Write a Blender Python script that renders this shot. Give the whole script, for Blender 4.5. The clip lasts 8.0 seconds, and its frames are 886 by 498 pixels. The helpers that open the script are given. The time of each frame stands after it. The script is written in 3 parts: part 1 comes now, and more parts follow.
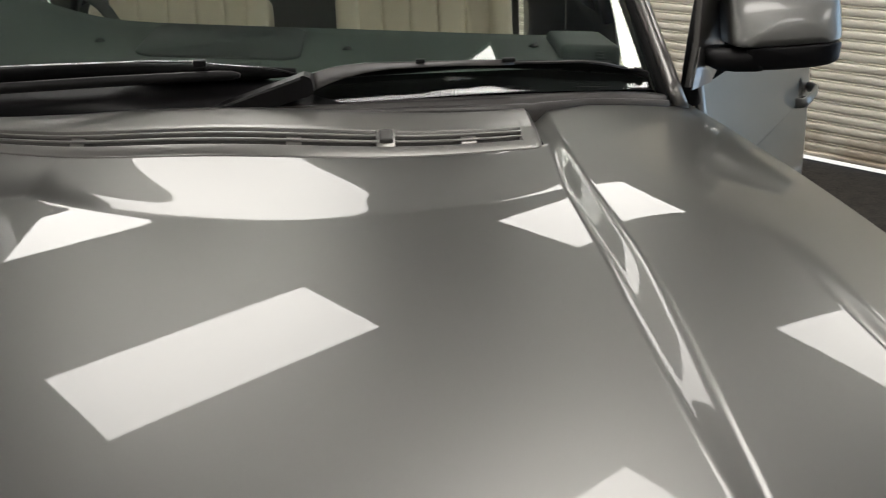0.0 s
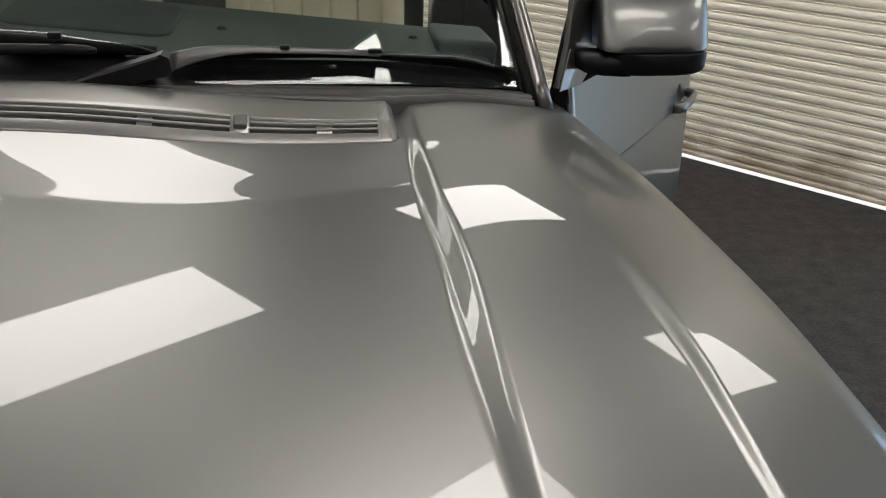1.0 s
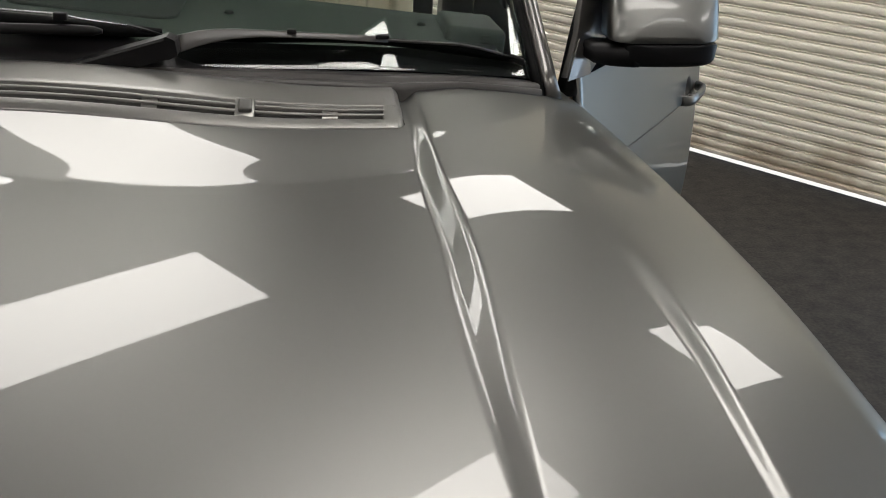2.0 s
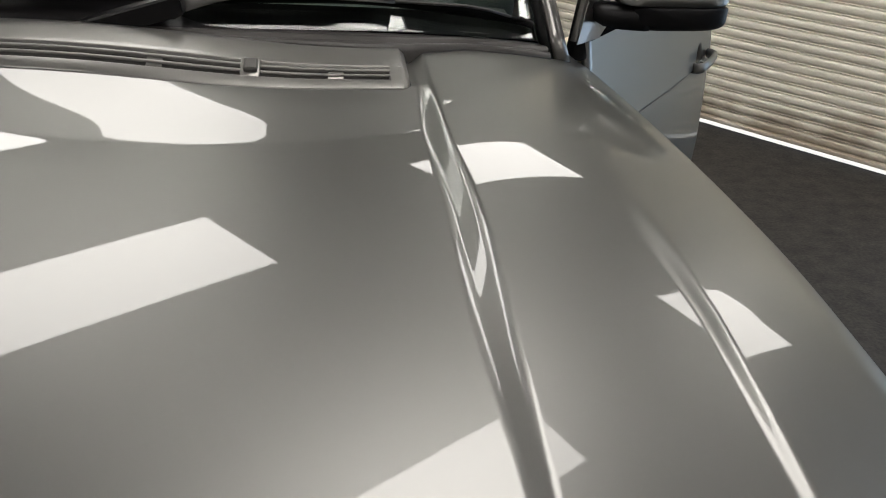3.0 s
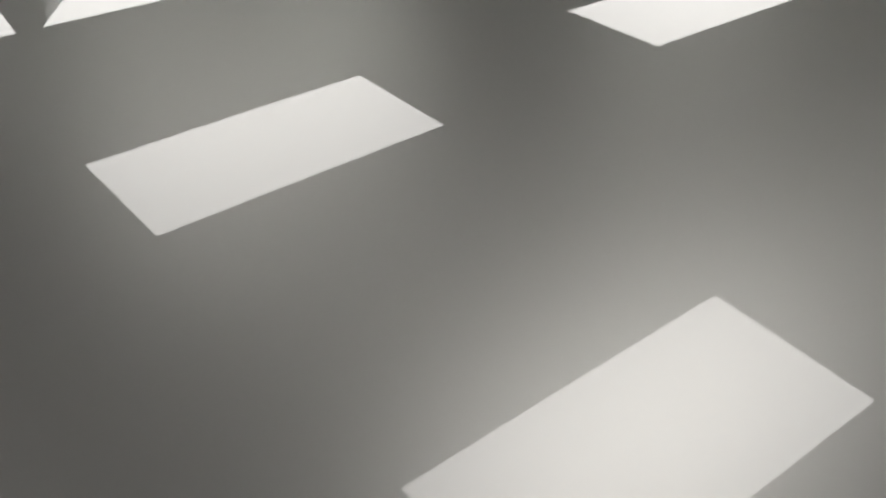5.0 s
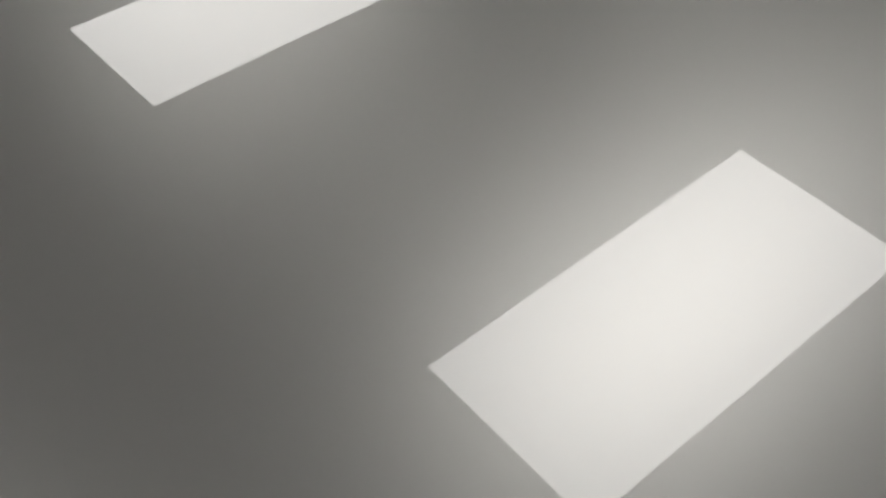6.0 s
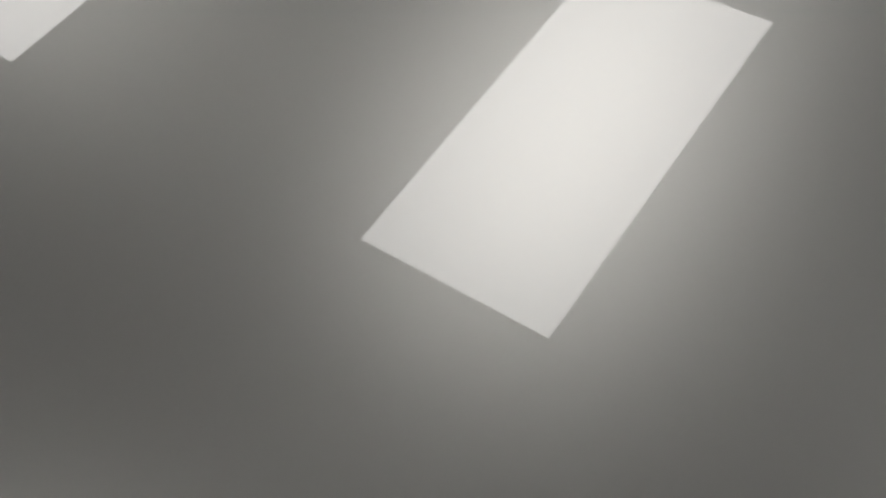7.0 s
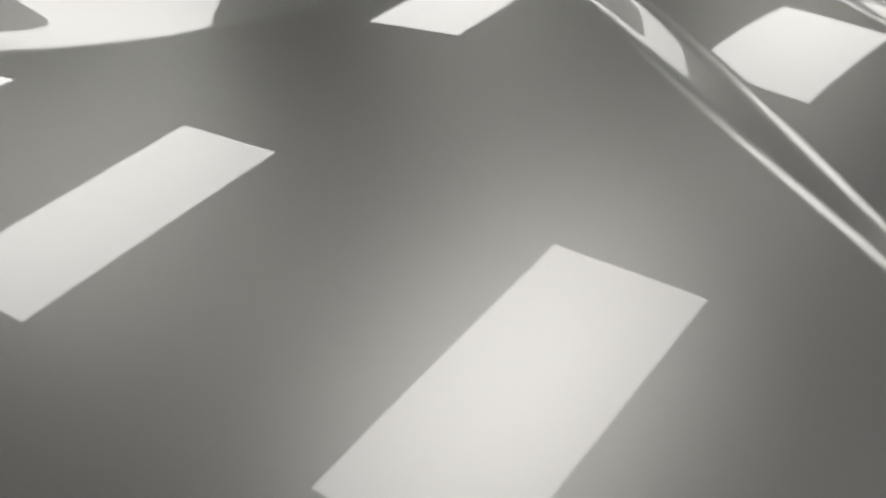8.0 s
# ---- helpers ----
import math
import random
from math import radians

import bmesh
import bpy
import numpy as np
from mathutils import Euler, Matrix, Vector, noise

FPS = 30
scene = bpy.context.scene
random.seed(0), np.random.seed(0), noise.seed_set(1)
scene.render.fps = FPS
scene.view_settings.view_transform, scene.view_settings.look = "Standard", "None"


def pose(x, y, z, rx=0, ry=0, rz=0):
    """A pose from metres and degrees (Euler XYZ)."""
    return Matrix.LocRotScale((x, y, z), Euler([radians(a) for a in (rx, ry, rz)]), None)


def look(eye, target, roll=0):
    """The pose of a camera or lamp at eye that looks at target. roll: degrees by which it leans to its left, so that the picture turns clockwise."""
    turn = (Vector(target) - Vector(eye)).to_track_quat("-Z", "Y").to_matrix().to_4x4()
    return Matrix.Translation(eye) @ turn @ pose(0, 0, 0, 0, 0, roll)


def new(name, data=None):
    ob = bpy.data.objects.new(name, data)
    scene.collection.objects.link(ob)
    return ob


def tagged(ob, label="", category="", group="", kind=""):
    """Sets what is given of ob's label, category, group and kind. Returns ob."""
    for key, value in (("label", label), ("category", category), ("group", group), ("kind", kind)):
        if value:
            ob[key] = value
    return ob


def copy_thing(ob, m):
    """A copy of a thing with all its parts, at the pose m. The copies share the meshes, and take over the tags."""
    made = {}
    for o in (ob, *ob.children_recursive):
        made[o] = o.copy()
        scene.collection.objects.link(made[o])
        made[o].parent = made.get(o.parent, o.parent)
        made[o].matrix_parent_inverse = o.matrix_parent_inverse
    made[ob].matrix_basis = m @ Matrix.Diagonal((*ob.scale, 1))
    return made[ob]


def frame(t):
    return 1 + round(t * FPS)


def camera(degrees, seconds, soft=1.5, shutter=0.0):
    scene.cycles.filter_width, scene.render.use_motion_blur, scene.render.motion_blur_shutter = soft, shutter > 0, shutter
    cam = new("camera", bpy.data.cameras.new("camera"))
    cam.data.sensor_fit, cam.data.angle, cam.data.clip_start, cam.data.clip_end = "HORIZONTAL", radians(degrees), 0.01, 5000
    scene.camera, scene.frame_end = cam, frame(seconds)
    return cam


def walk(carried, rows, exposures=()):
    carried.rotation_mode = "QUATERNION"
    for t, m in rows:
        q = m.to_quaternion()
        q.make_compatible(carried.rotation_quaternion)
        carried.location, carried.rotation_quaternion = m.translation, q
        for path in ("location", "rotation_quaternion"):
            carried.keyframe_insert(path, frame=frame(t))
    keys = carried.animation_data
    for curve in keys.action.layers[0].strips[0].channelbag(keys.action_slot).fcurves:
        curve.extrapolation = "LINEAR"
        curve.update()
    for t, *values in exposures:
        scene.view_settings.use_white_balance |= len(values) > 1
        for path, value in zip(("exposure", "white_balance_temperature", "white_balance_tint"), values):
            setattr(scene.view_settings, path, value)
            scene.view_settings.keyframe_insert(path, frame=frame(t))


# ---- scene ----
cam = camera(47.42, 8.0, soft=1.0, shutter=0.25)
ROWS = [
    (0.00, pose(0.2385, -1.5814, 1.5825, 69.238, 2.179, -3.732)),
    (0.50, pose(0.2684, -1.5990, 1.5925, 68.417, -0.356, -7.596)),
    (1.00, pose(0.3378, -1.5880, 1.5967, 68.295, -2.011, -7.355)),
    (2.50, pose(0.3422, -1.5804, 1.5810, 67.117, -2.937, -6.538)),
    (3.00, pose(0.3497, -1.5828, 1.5701, 66.223, -2.923, -6.002)),
    (3.50, pose(0.3982, -1.5244, 1.5467, 65.358, -2.684, -5.142)),
    (4.00, pose(0.4149, -1.4579, 1.5197, 64.480, -2.172, -4.333)),
    (4.20, pose(0.4060, -1.4383, 1.5077, 64.190, -1.515, -3.556)),
    (4.50, pose(0.3022, -1.4236, 1.4845, 62.916, -1.223, -2.955)),
    (4.70, pose(0.2152, -1.3651, 1.4537, 61.233, -0.981, -1.981)),
    (5.00, pose(0.0481, -1.3039, 1.4148, 58.897, -0.075, -1.662)),
    (5.20, pose(0.0114, -1.2607, 1.3821, 56.916, 0.715, -1.590)),
    (6.30, pose(-0.0536, -1.1077, 1.4924, 45.868, 2.159, -5.893)),
    (6.50, pose(-0.0839, -1.2237, 1.4850, 48.906, 2.581, -9.395)),
    (6.80, pose(-0.0788, -1.2168, 1.4642, 45.937, 6.962, -14.583)),
    (7.00, pose(-0.0898, -1.2088, 1.4629, 40.496, 7.489, -18.159)),
    (7.20, pose(-0.0838, -1.2309, 1.4735, 41.131, 8.626, -22.062)),
    (7.50, pose(-0.0842, -1.2896, 1.4354, 47.625, 6.836, -21.966)),
    (7.70, pose(-0.0537, -1.4022, 1.4667, 52.631, 7.352, -20.891)),
    (8.00, pose(0.0971, -1.4826, 1.5186, 57.800, 8.135, -15.179)),
]
EXPOSURES = [(0.0, 0.0, 6500, 10), (1.0, 0.02, 6500, 10), (3.0, 0.0, 6500, 10), (4.0, -0.06, 6430, 10), (4.5, -0.04, 6380, 10), (5.0, -0.13, 6380, 10), (6.5, 0.05, 6330, 10), (7.0, -0.06, 6330, 10), (7.5, 0.05, 6330, 10), (8.0, -0.06, 6360, 10)]
walk(cam, ROWS, EXPOSURES)

# ---- light ----
world = bpy.data.worlds.new("world")
scene.world = world
world.use_nodes = True
wn = world.node_tree
sky = wn.nodes.new("ShaderNodeTexSky")
sky.sky_type, sky.sun_disc = "NISHITA", False
sky.sun_elevation, sky.sun_rotation = radians(54), radians(150)
bg = wn.nodes["Background"]
bg.inputs["Strength"].default_value = 0.15
wn.links.new(sky.outputs["Color"], bg.inputs["Color"])

PANEL_GLOW = 8.8
PANEL_TINT = (1.0, 0.965, 0.915)
scene.view_settings.exposure = 0.0

# the room lies turned against the car: U runs towards the roller shutter, V along it
TURN = 0.6447
U = Vector((math.cos(TURN), math.sin(TURN), 0))
V = Vector((-math.sin(TURN), math.cos(TURN), 0))
CEIL = 2.853
WALL_U = 4.183
U0, V0, V1 = -4.6, -5.6, 6.6


def room(u, v, z=0.0):
    p = U * u + V * v
    return Vector((p.x, p.y, z))


ROOM = Matrix.Rotation(TURN, 4, "Z")
sun = new("sun", bpy.data.lights.new("sun", "SUN"))
sun.data.energy, sun.data.angle, sun.data.color = 4.5, radians(0.5), (1.0, 0.95, 0.88)
sun.matrix_world = look(room(14, -14, 20), room(12, 0, 0))
door_sky = new("doorway_sky_light", bpy.data.lights.new("doorway_sky_light", "AREA"))
door_sky.data.shape, door_sky.data.size, door_sky.data.size_y = "RECTANGLE", 2.1, 2.2
door_sky.data.energy, door_sky.data.color = 34.0, (0.42, 0.68, 1.0)
door_sky.matrix_world = look(room(WALL_U + 0.1, -1.95, 1.12), room(0, -1.95, 1.12))


# ---- materials ----
def material(name, base, rough=0.5, metal=0.0, coat=0.0, coat_rough=0.03, spec=0.5):
    m = bpy.data.materials.new(name)
    m.use_nodes = True
    b = m.node_tree.nodes["Principled BSDF"]
    b.inputs["Base Color"].default_value = (*base, 1)
    b.inputs["Roughness"].default_value = rough
    b.inputs["Metallic"].default_value = metal
    b.inputs["Coat Weight"].default_value = coat
    b.inputs["Coat Roughness"].default_value = coat_rough
    b.inputs["Specular IOR Level"].default_value = spec
    return m


def vary(m, amount=0.12, scale=8.0, fine=180.0, bump=0.0, rough_amount=0.0, stretch=(1, 1, 1)):
    """Two scales of uneven colour, and a fine relief."""
    t = m.node_tree
    b = t.nodes["Principled BSDF"]
    base = tuple(b.inputs["Base Color"].default_value)
    co = t.nodes.new("ShaderNodeTexCoord")
    mp = t.nodes.new("ShaderNodeMapping")
    mp.inputs["Scale"].default_value = stretch
    t.links.new(co.outputs["Object"], mp.inputs["Vector"])
    n1, n2 = t.nodes.new("ShaderNodeTexNoise"), t.nodes.new("ShaderNodeTexNoise")
    for n, sc in ((n1, scale), (n2, fine)):
        n.inputs["Scale"].default_value = sc
        n.inputs["Detail"].default_value = 4
        t.links.new(mp.outputs["Vector"], n.inputs["Vector"])
    add = t.nodes.new("ShaderNodeMath")
    add.operation = "ADD"
    t.links.new(n1.outputs["Fac"], add.inputs[0])
    t.links.new(n2.outputs["Fac"], add.inputs[1])
    ramp = t.nodes.new("ShaderNodeMapRange")
    ramp.inputs["From Min"].default_value, ramp.inputs["From Max"].default_value = 0.6, 1.4
    ramp.inputs["To Min"].default_value, ramp.inputs["To Max"].default_value = 1 - amount, 1 + amount
    t.links.new(add.outputs[0], ramp.inputs["Value"])
    mul = t.nodes.new("ShaderNodeVectorMath")
    mul.operation = "SCALE"
    mul.inputs[0].default_value = base[:3]
    t.links.new(ramp.outputs["Result"], mul.inputs["Scale"])
    t.links.new(mul.outputs["Vector"], b.inputs["Base Color"])
    if rough_amount:
        r = t.nodes.new("ShaderNodeMapRange")
        r0 = b.inputs["Roughness"].default_value
        r.inputs["From Min"].default_value, r.inputs["From Max"].default_value = 0.3, 0.7
        r.inputs["To Min"].default_value, r.inputs["To Max"].default_value = r0 - rough_amount, r0 + rough_amount
        t.links.new(n1.outputs["Fac"], r.inputs["Value"])
        t.links.new(r.outputs["Result"], b.inputs["Roughness"])
    if bump:
        bp = t.nodes.new("ShaderNodeBump")
        bp.inputs["Strength"].default_value = bump
        bp.inputs["Distance"].default_value = 0.004
        t.links.new(n2.outputs["Fac"], bp.inputs["Height"])
        t.links.new(bp.outputs["Normal"], b.inputs["Normal"])
    return m


def glow(name, tint, strength):
    m = bpy.data.materials.new(name)
    m.use_nodes = True
    t = m.node_tree
    t.nodes.remove(t.nodes["Principled BSDF"])
    e = t.nodes.new("ShaderNodeEmission")
    e.inputs["Color"].default_value = (*tint, 1)
    e.inputs["Strength"].default_value = strength
    t.links.new(e.outputs["Emission"], t.nodes["Material Output"].inputs["Surface"])
    return m


PAINT = material("grey_metallic_paint", (0.194, 0.192, 0.183), 0.38, 0.9, 0.50, 0.004)
PAINT.node_tree.nodes["Principled BSDF"].inputs["Coat IOR"].default_value = 1.6
PAINT.node_tree.nodes["Principled BSDF"].inputs["Specular Tint"].default_value = (0.5, 0.51, 0.5, 1)
PAINT_SATIN = vary(material("grey_moulded_cowl", (0.19, 0.184, 0.172), 0.34, 0.6, 0.3, 0.12), 0.05, 6, 300, 0.03)
BLACK = vary(material("black_textured_plastic", (0.005, 0.0045, 0.005), 0.42, spec=0.22), 0.2, 20, 500, 0.12)
RUBBER = vary(material("black_rubber", (0.003, 0.003, 0.003), 0.6, spec=0.06), 0.2, 20, 300, 0.05)
SEAL = vary(material("worn_black_seal", (0.032, 0.029, 0.027), 0.42, spec=0.3), 0.2, 12, 300, 0.05)
ARM = vary(material("satin_black_wiper_paint", (0.026, 0.023, 0.021), 0.38, spec=0.5), 0.15, 25, 400, 0.06)
NOZZLE = vary(material("dark_grey_nozzle_plastic", (0.06, 0.057, 0.052), 0.5), 0.1, 40, 500, 0.05)
PILLAR = vary(material("dark_grey_pillar_paint", (0.11, 0.104, 0.098), 0.33, 0.8, 0.5, 0.02), 0.06, 8, 300)
RECESS = vary(material("dark_grille_recess", (0.045, 0.042, 0.038), 0.6), 0.1, 30, 300)
CHROME = material("satin_metal", (0.55, 0.55, 0.56), 0.25, 1.0)
DASH = vary(material("green_grey_dashboard_vinyl", (0.036, 0.046, 0.040), 0.62), 0.15, 10, 120, 0.05)
DASH_DARK = vary(material("dark_speaker_cloth", (0.017, 0.021, 0.019), 0.8), 0.2, 30, 300, 0.05)
LEATHER = vary(material("cream_leather", (0.70, 0.61, 0.46), 0.45), 0.06, 5, 160, 0.1)
CABIN = vary(material("dark_cabin_trim", (0.05, 0.05, 0.045), 0.6), 0.15, 8, 200)
LINING = vary(material("cream_headlining", (0.62, 0.58, 0.48), 0.85), 0.05, 8, 200)
FLOOR = vary(material("dark_brown_carpet", (0.030, 0.026, 0.022), 0.9), 0.8, 12.0, 70, 0.6)
CEILING = vary(material("dark_grey_ceiling_paint", (0.137, 0.126, 0.128), 0.85), 0.04, 3, 120, 0.1)
YARD = vary(material("pale_concrete", (0.66, 0.65, 0.62), 0.85), 0.08, 0.6, 30, 0.1)
WALL = vary(material("off_white_wall_paint", (0.62, 0.60, 0.56), 0.8), 0.06, 1.5, 60, 0.05)
SHUTTER = vary(material("cream_painted_steel", (0.88, 0.835, 0.725), 0.42), 0.07, 3.0, 90, 0.03, 0.06, (1, 1, 4))
def stained_foot(m):
    """Brown dirt along the lowest slats, in streaks."""
    t = m.node_tree
    b = t.nodes["Principled BSDF"]
    src = b.inputs["Base Color"].links[0].from_socket
    geo = t.nodes.new("ShaderNodeNewGeometry")
    sep = t.nodes.new("ShaderNodeSeparateXYZ")
    t.links.new(geo.outputs["Position"], sep.inputs[0])
    n = t.nodes.new("ShaderNodeTexNoise")
    n.inputs["Scale"].default_value, n.inputs["Detail"].default_value = 3.5, 6
    t.links.new(geo.outputs["Position"], n.inputs["Vector"])
    top = t.nodes.new("ShaderNodeMath")
    top.operation = "MULTIPLY_ADD"
    top.inputs[1].default_value, top.inputs[2].default_value = 0.75, -0.20
    t.links.new(n.outputs["Fac"], top.inputs[0])
    d = t.nodes.new("ShaderNodeMath")
    d.operation = "SUBTRACT"
    t.links.new(top.outputs[0], d.inputs[0])
    t.links.new(sep.outputs["Z"], d.inputs[1])
    r = t.nodes.new("ShaderNodeMapRange")
    r.inputs["From Min"].default_value, r.inputs["From Max"].default_value = -0.04, 0.16
    r.inputs["To Max"].default_value = 0.6
    t.links.new(d.outputs[0], r.inputs["Value"])
    mix = t.nodes.new("ShaderNodeMix")
    mix.data_type = "RGBA"
    t.links.new(r.outputs["Result"], mix.inputs[0])
    t.links.new(src, mix.inputs[6])
    mix.inputs[7].default_value = (0.30, 0.215, 0.12, 1)
    t.links.new(mix.outputs[2], b.inputs["Base Color"])


stained_foot(SHUTTER)
FRAME = material("white_enamel", (0.78, 0.77, 0.74), 0.4)
DIFFUSER = glow("panel_diffuser", PANEL_TINT, PANEL_GLOW)
TYRE = vary(material("tyre_rubber", (0.015, 0.015, 0.015), 0.8), 0.2, 20, 200, 0.1)
RIM = material("alloy", (0.42, 0.42, 0.43), 0.3, 1.0)


def glass(name, tint, rough=0.0):
    m = bpy.data.materials.new(name)
    m.use_nodes = True
    b = m.node_tree.nodes["Principled BSDF"]
    b.inputs["Base Color"].default_value = (*tint, 1)
    b.inputs["Roughness"].default_value = rough
    b.inputs["Transmission Weight"].default_value = 1.0
    b.inputs["IOR"].default_value = 1.5
    return m


GLASS = glass("windscreen_glass", (0.86, 0.93, 0.88))
LENS = glass("clear_lens", (0.95, 0.95, 0.95))


# ---- mesh helpers ----
def link(name, bm, mat, parent=None, label="", smooth=True, recalc=True):
    if recalc:
        bmesh.ops.recalc_face_normals(bm, faces=bm.faces)
    me = bpy.data.meshes.new(name)
    bm.to_mesh(me)
    bm.free()
    for p in me.polygons:
        p.use_smooth = smooth
    me.materials.append(mat)
    ob = new(name, me)
    if parent:
        ob.parent = parent
    if label:
        ob["label"] = label
    return ob


part = link


def bevelled(bm, width=0.004, segments=2, angle=35):
    edges = [e for e in bm.edges if len(e.link_faces) == 2 and e.calc_face_angle(0) > radians(angle)]
    if edges and width > 0:
        bmesh.ops.bevel(bm, geom=edges, offset=width, segments=segments, profile=0.6, affect="EDGES", clamp_overlap=True)
    return bm


def box(bm, size, m=None, bevel=0.0, segments=2):
    """A box of that size round the origin, moved by m."""
    b2 = bmesh.new()
    bmesh.ops.create_cube(b2, size=1.0, matrix=Matrix.Diagonal((*size, 1)))
    if bevel:
        bevelled(b2, bevel, segments)
    merge(bm, b2, m)
    return bm


def merge(bm, b2, m=None):
    if m is not None:
        bmesh.ops.transform(b2, matrix=m, verts=b2.verts)
    me = bpy.data.meshes.new("tmp")
    b2.to_mesh(me)
    b2.free()
    bm.from_mesh(me)
    bpy.data.meshes.remove(me)


def sheet(rows, close_u=False, close_v=False):
    """A skin through rows of points."""
    bm = bmesh.new()
    vs = [[bm.verts.new(p) for p in r] for r in rows]
    n, k = len(vs), len(vs[0])
    for i in range(n if close_u else n - 1):
        for j in range(k if close_v else k - 1):
            a, b = vs[i], vs[(i + 1) % n]
            bm.faces.new((a[j], a[(j + 1) % k], b[(j + 1) % k], b[j]))
    return bm


def loft(rings, caps=True):
    """A closed tube through rings of points."""
    bm = sheet(rings, close_v=True)
    if caps:
        bm.verts.ensure_lookup_table()
        k = len(rings[0])
        n = len(bm.verts)
        bm.faces.new(bm.verts[0:k])
        bm.faces.new(bm.verts[n - k:n])
    return bm


def solid(outline, depth, axis_m=None, bevel=0.0, segments=2):
    """A flat outline in x, y given depth along z."""
    bm = bmesh.new()
    f = bm.faces.new([bm.verts.new((x, y, 0)) for x, y in outline])
    r = bmesh.ops.extrude_face_region(bm, geom=[f])
    bmesh.ops.translate(bm, verts=[v for v in r["geom"] if isinstance(v, bmesh.types.BMVert)], vec=(0, 0, depth))
    bmesh.ops.recalc_face_normals(bm, faces=bm.faces)
    if bevel:
        bevelled(bm, bevel, segments)
    if axis_m is not None:
        bmesh.ops.transform(bm, matrix=axis_m, verts=bm.verts)
    return bm


def bar(points, radius, sides=8, flat=1.0):
    """A round bar along points; flat squeezes it in height."""
    rings = []
    pts = [Vector(p) for p in points]
    for i, p in enumerate(pts):
        d = (pts[min(i + 1, len(pts) - 1)] - pts[max(i - 1, 0)]).normalized()
        side = d.cross(Vector((0, 0, 1)))
        side = side.normalized() if side.length > 1e-4 else Vector((1, 0, 0))
        up = side.cross(d)
        r = radius[i] if isinstance(radius, (list, tuple)) else radius
        rings.append([p + side * (r * math.cos(a)) + up * (r * flat * math.sin(a)) for a in (2 * math.pi * k / sides for k in range(sides))])
    return loft(rings)


def empty(name, at=(0, 0, 0)):
    ob = new(name)
    ob.location = at
    ob.empty_display_size = 0.1
    return ob


# ---- the room ----
def slab(name, u0, u1, v0, v1, z0, z1, mat, label, category):
    bm = bmesh.new()
    box(bm, (u1 - u0, v1 - v0, z1 - z0), ROOM @ Matrix.Translation(((u0 + u1) / 2, (v0 + v1) / 2, (z0 + z1) / 2)))
    return tagged(link(name, bm, mat, smooth=False), label, category, kind="structure")


slab("floor", U0 - 0.2, WALL_U + 0.045, V0 - 0.2, V1 + 0.2, -0.12, 0.0, FLOOR, "dark brown short pile carpet over the whole workshop floor", "floor")
slab("ceiling", U0 - 0.2, WALL_U + 0.3, V0 - 0.2, V1 + 0.2, CEIL + 0.012, CEIL + 0.16, CEILING, "dark grey painted ceiling over the studio", "ceiling")
slab("wall_west", U0 - 0.2, U0, V0, V1, 0.0, CEIL + 0.012, WALL, "plain off-white painted wall", "wall")
slab("wall_south", U0 - 0.2, WALL_U + 0.3, V0 - 0.2, V0, 0.0, CEIL + 0.012, WALL, "plain off-white painted wall", "wall")
slab("wall_north", U0 - 0.2, WALL_U + 0.3, V1, V1 + 0.2, 0.0, CEIL + 0.012, WALL, "plain off-white painted wall", "wall")

# the roller shutter fills most of the wall; a doorway to daylight stands open nearer the front of the car
SH0, SH1 = -0.62, 6.0
DOOR0, DOOR1 = -3.03, -0.87
slab("wall_east", WALL_U, WALL_U + 0.22, SH1, V1, 0.0, CEIL + 0.012, WALL, "plain off-white painted pier beside the shutter", "wall")
slab("wall_pier", WALL_U, WALL_U + 0.22, DOOR1, SH0, 0.0, CEIL + 0.012, WALL, "plain off-white painted pier between shutter and doorway", "wall")
slab("wall_pier_south", WALL_U, WALL_U + 0.22, V0, DOOR0, 0.0, CEIL + 0.012, WALL, "plain off-white painted pier beside the doorway", "wall")
slab("wall_lintel", WALL_U, WALL_U + 0.22, DOOR0, DOOR1, 2.3, CEIL + 0.012, WALL, "plain off-white painted wall over the doorway", "wall")
slab("ground", WALL_U + 0.045, WALL_U + 60, -60, 60, -0.12, -0.02, YARD, "pale concrete yard in daylight outside the shutter", "ground")


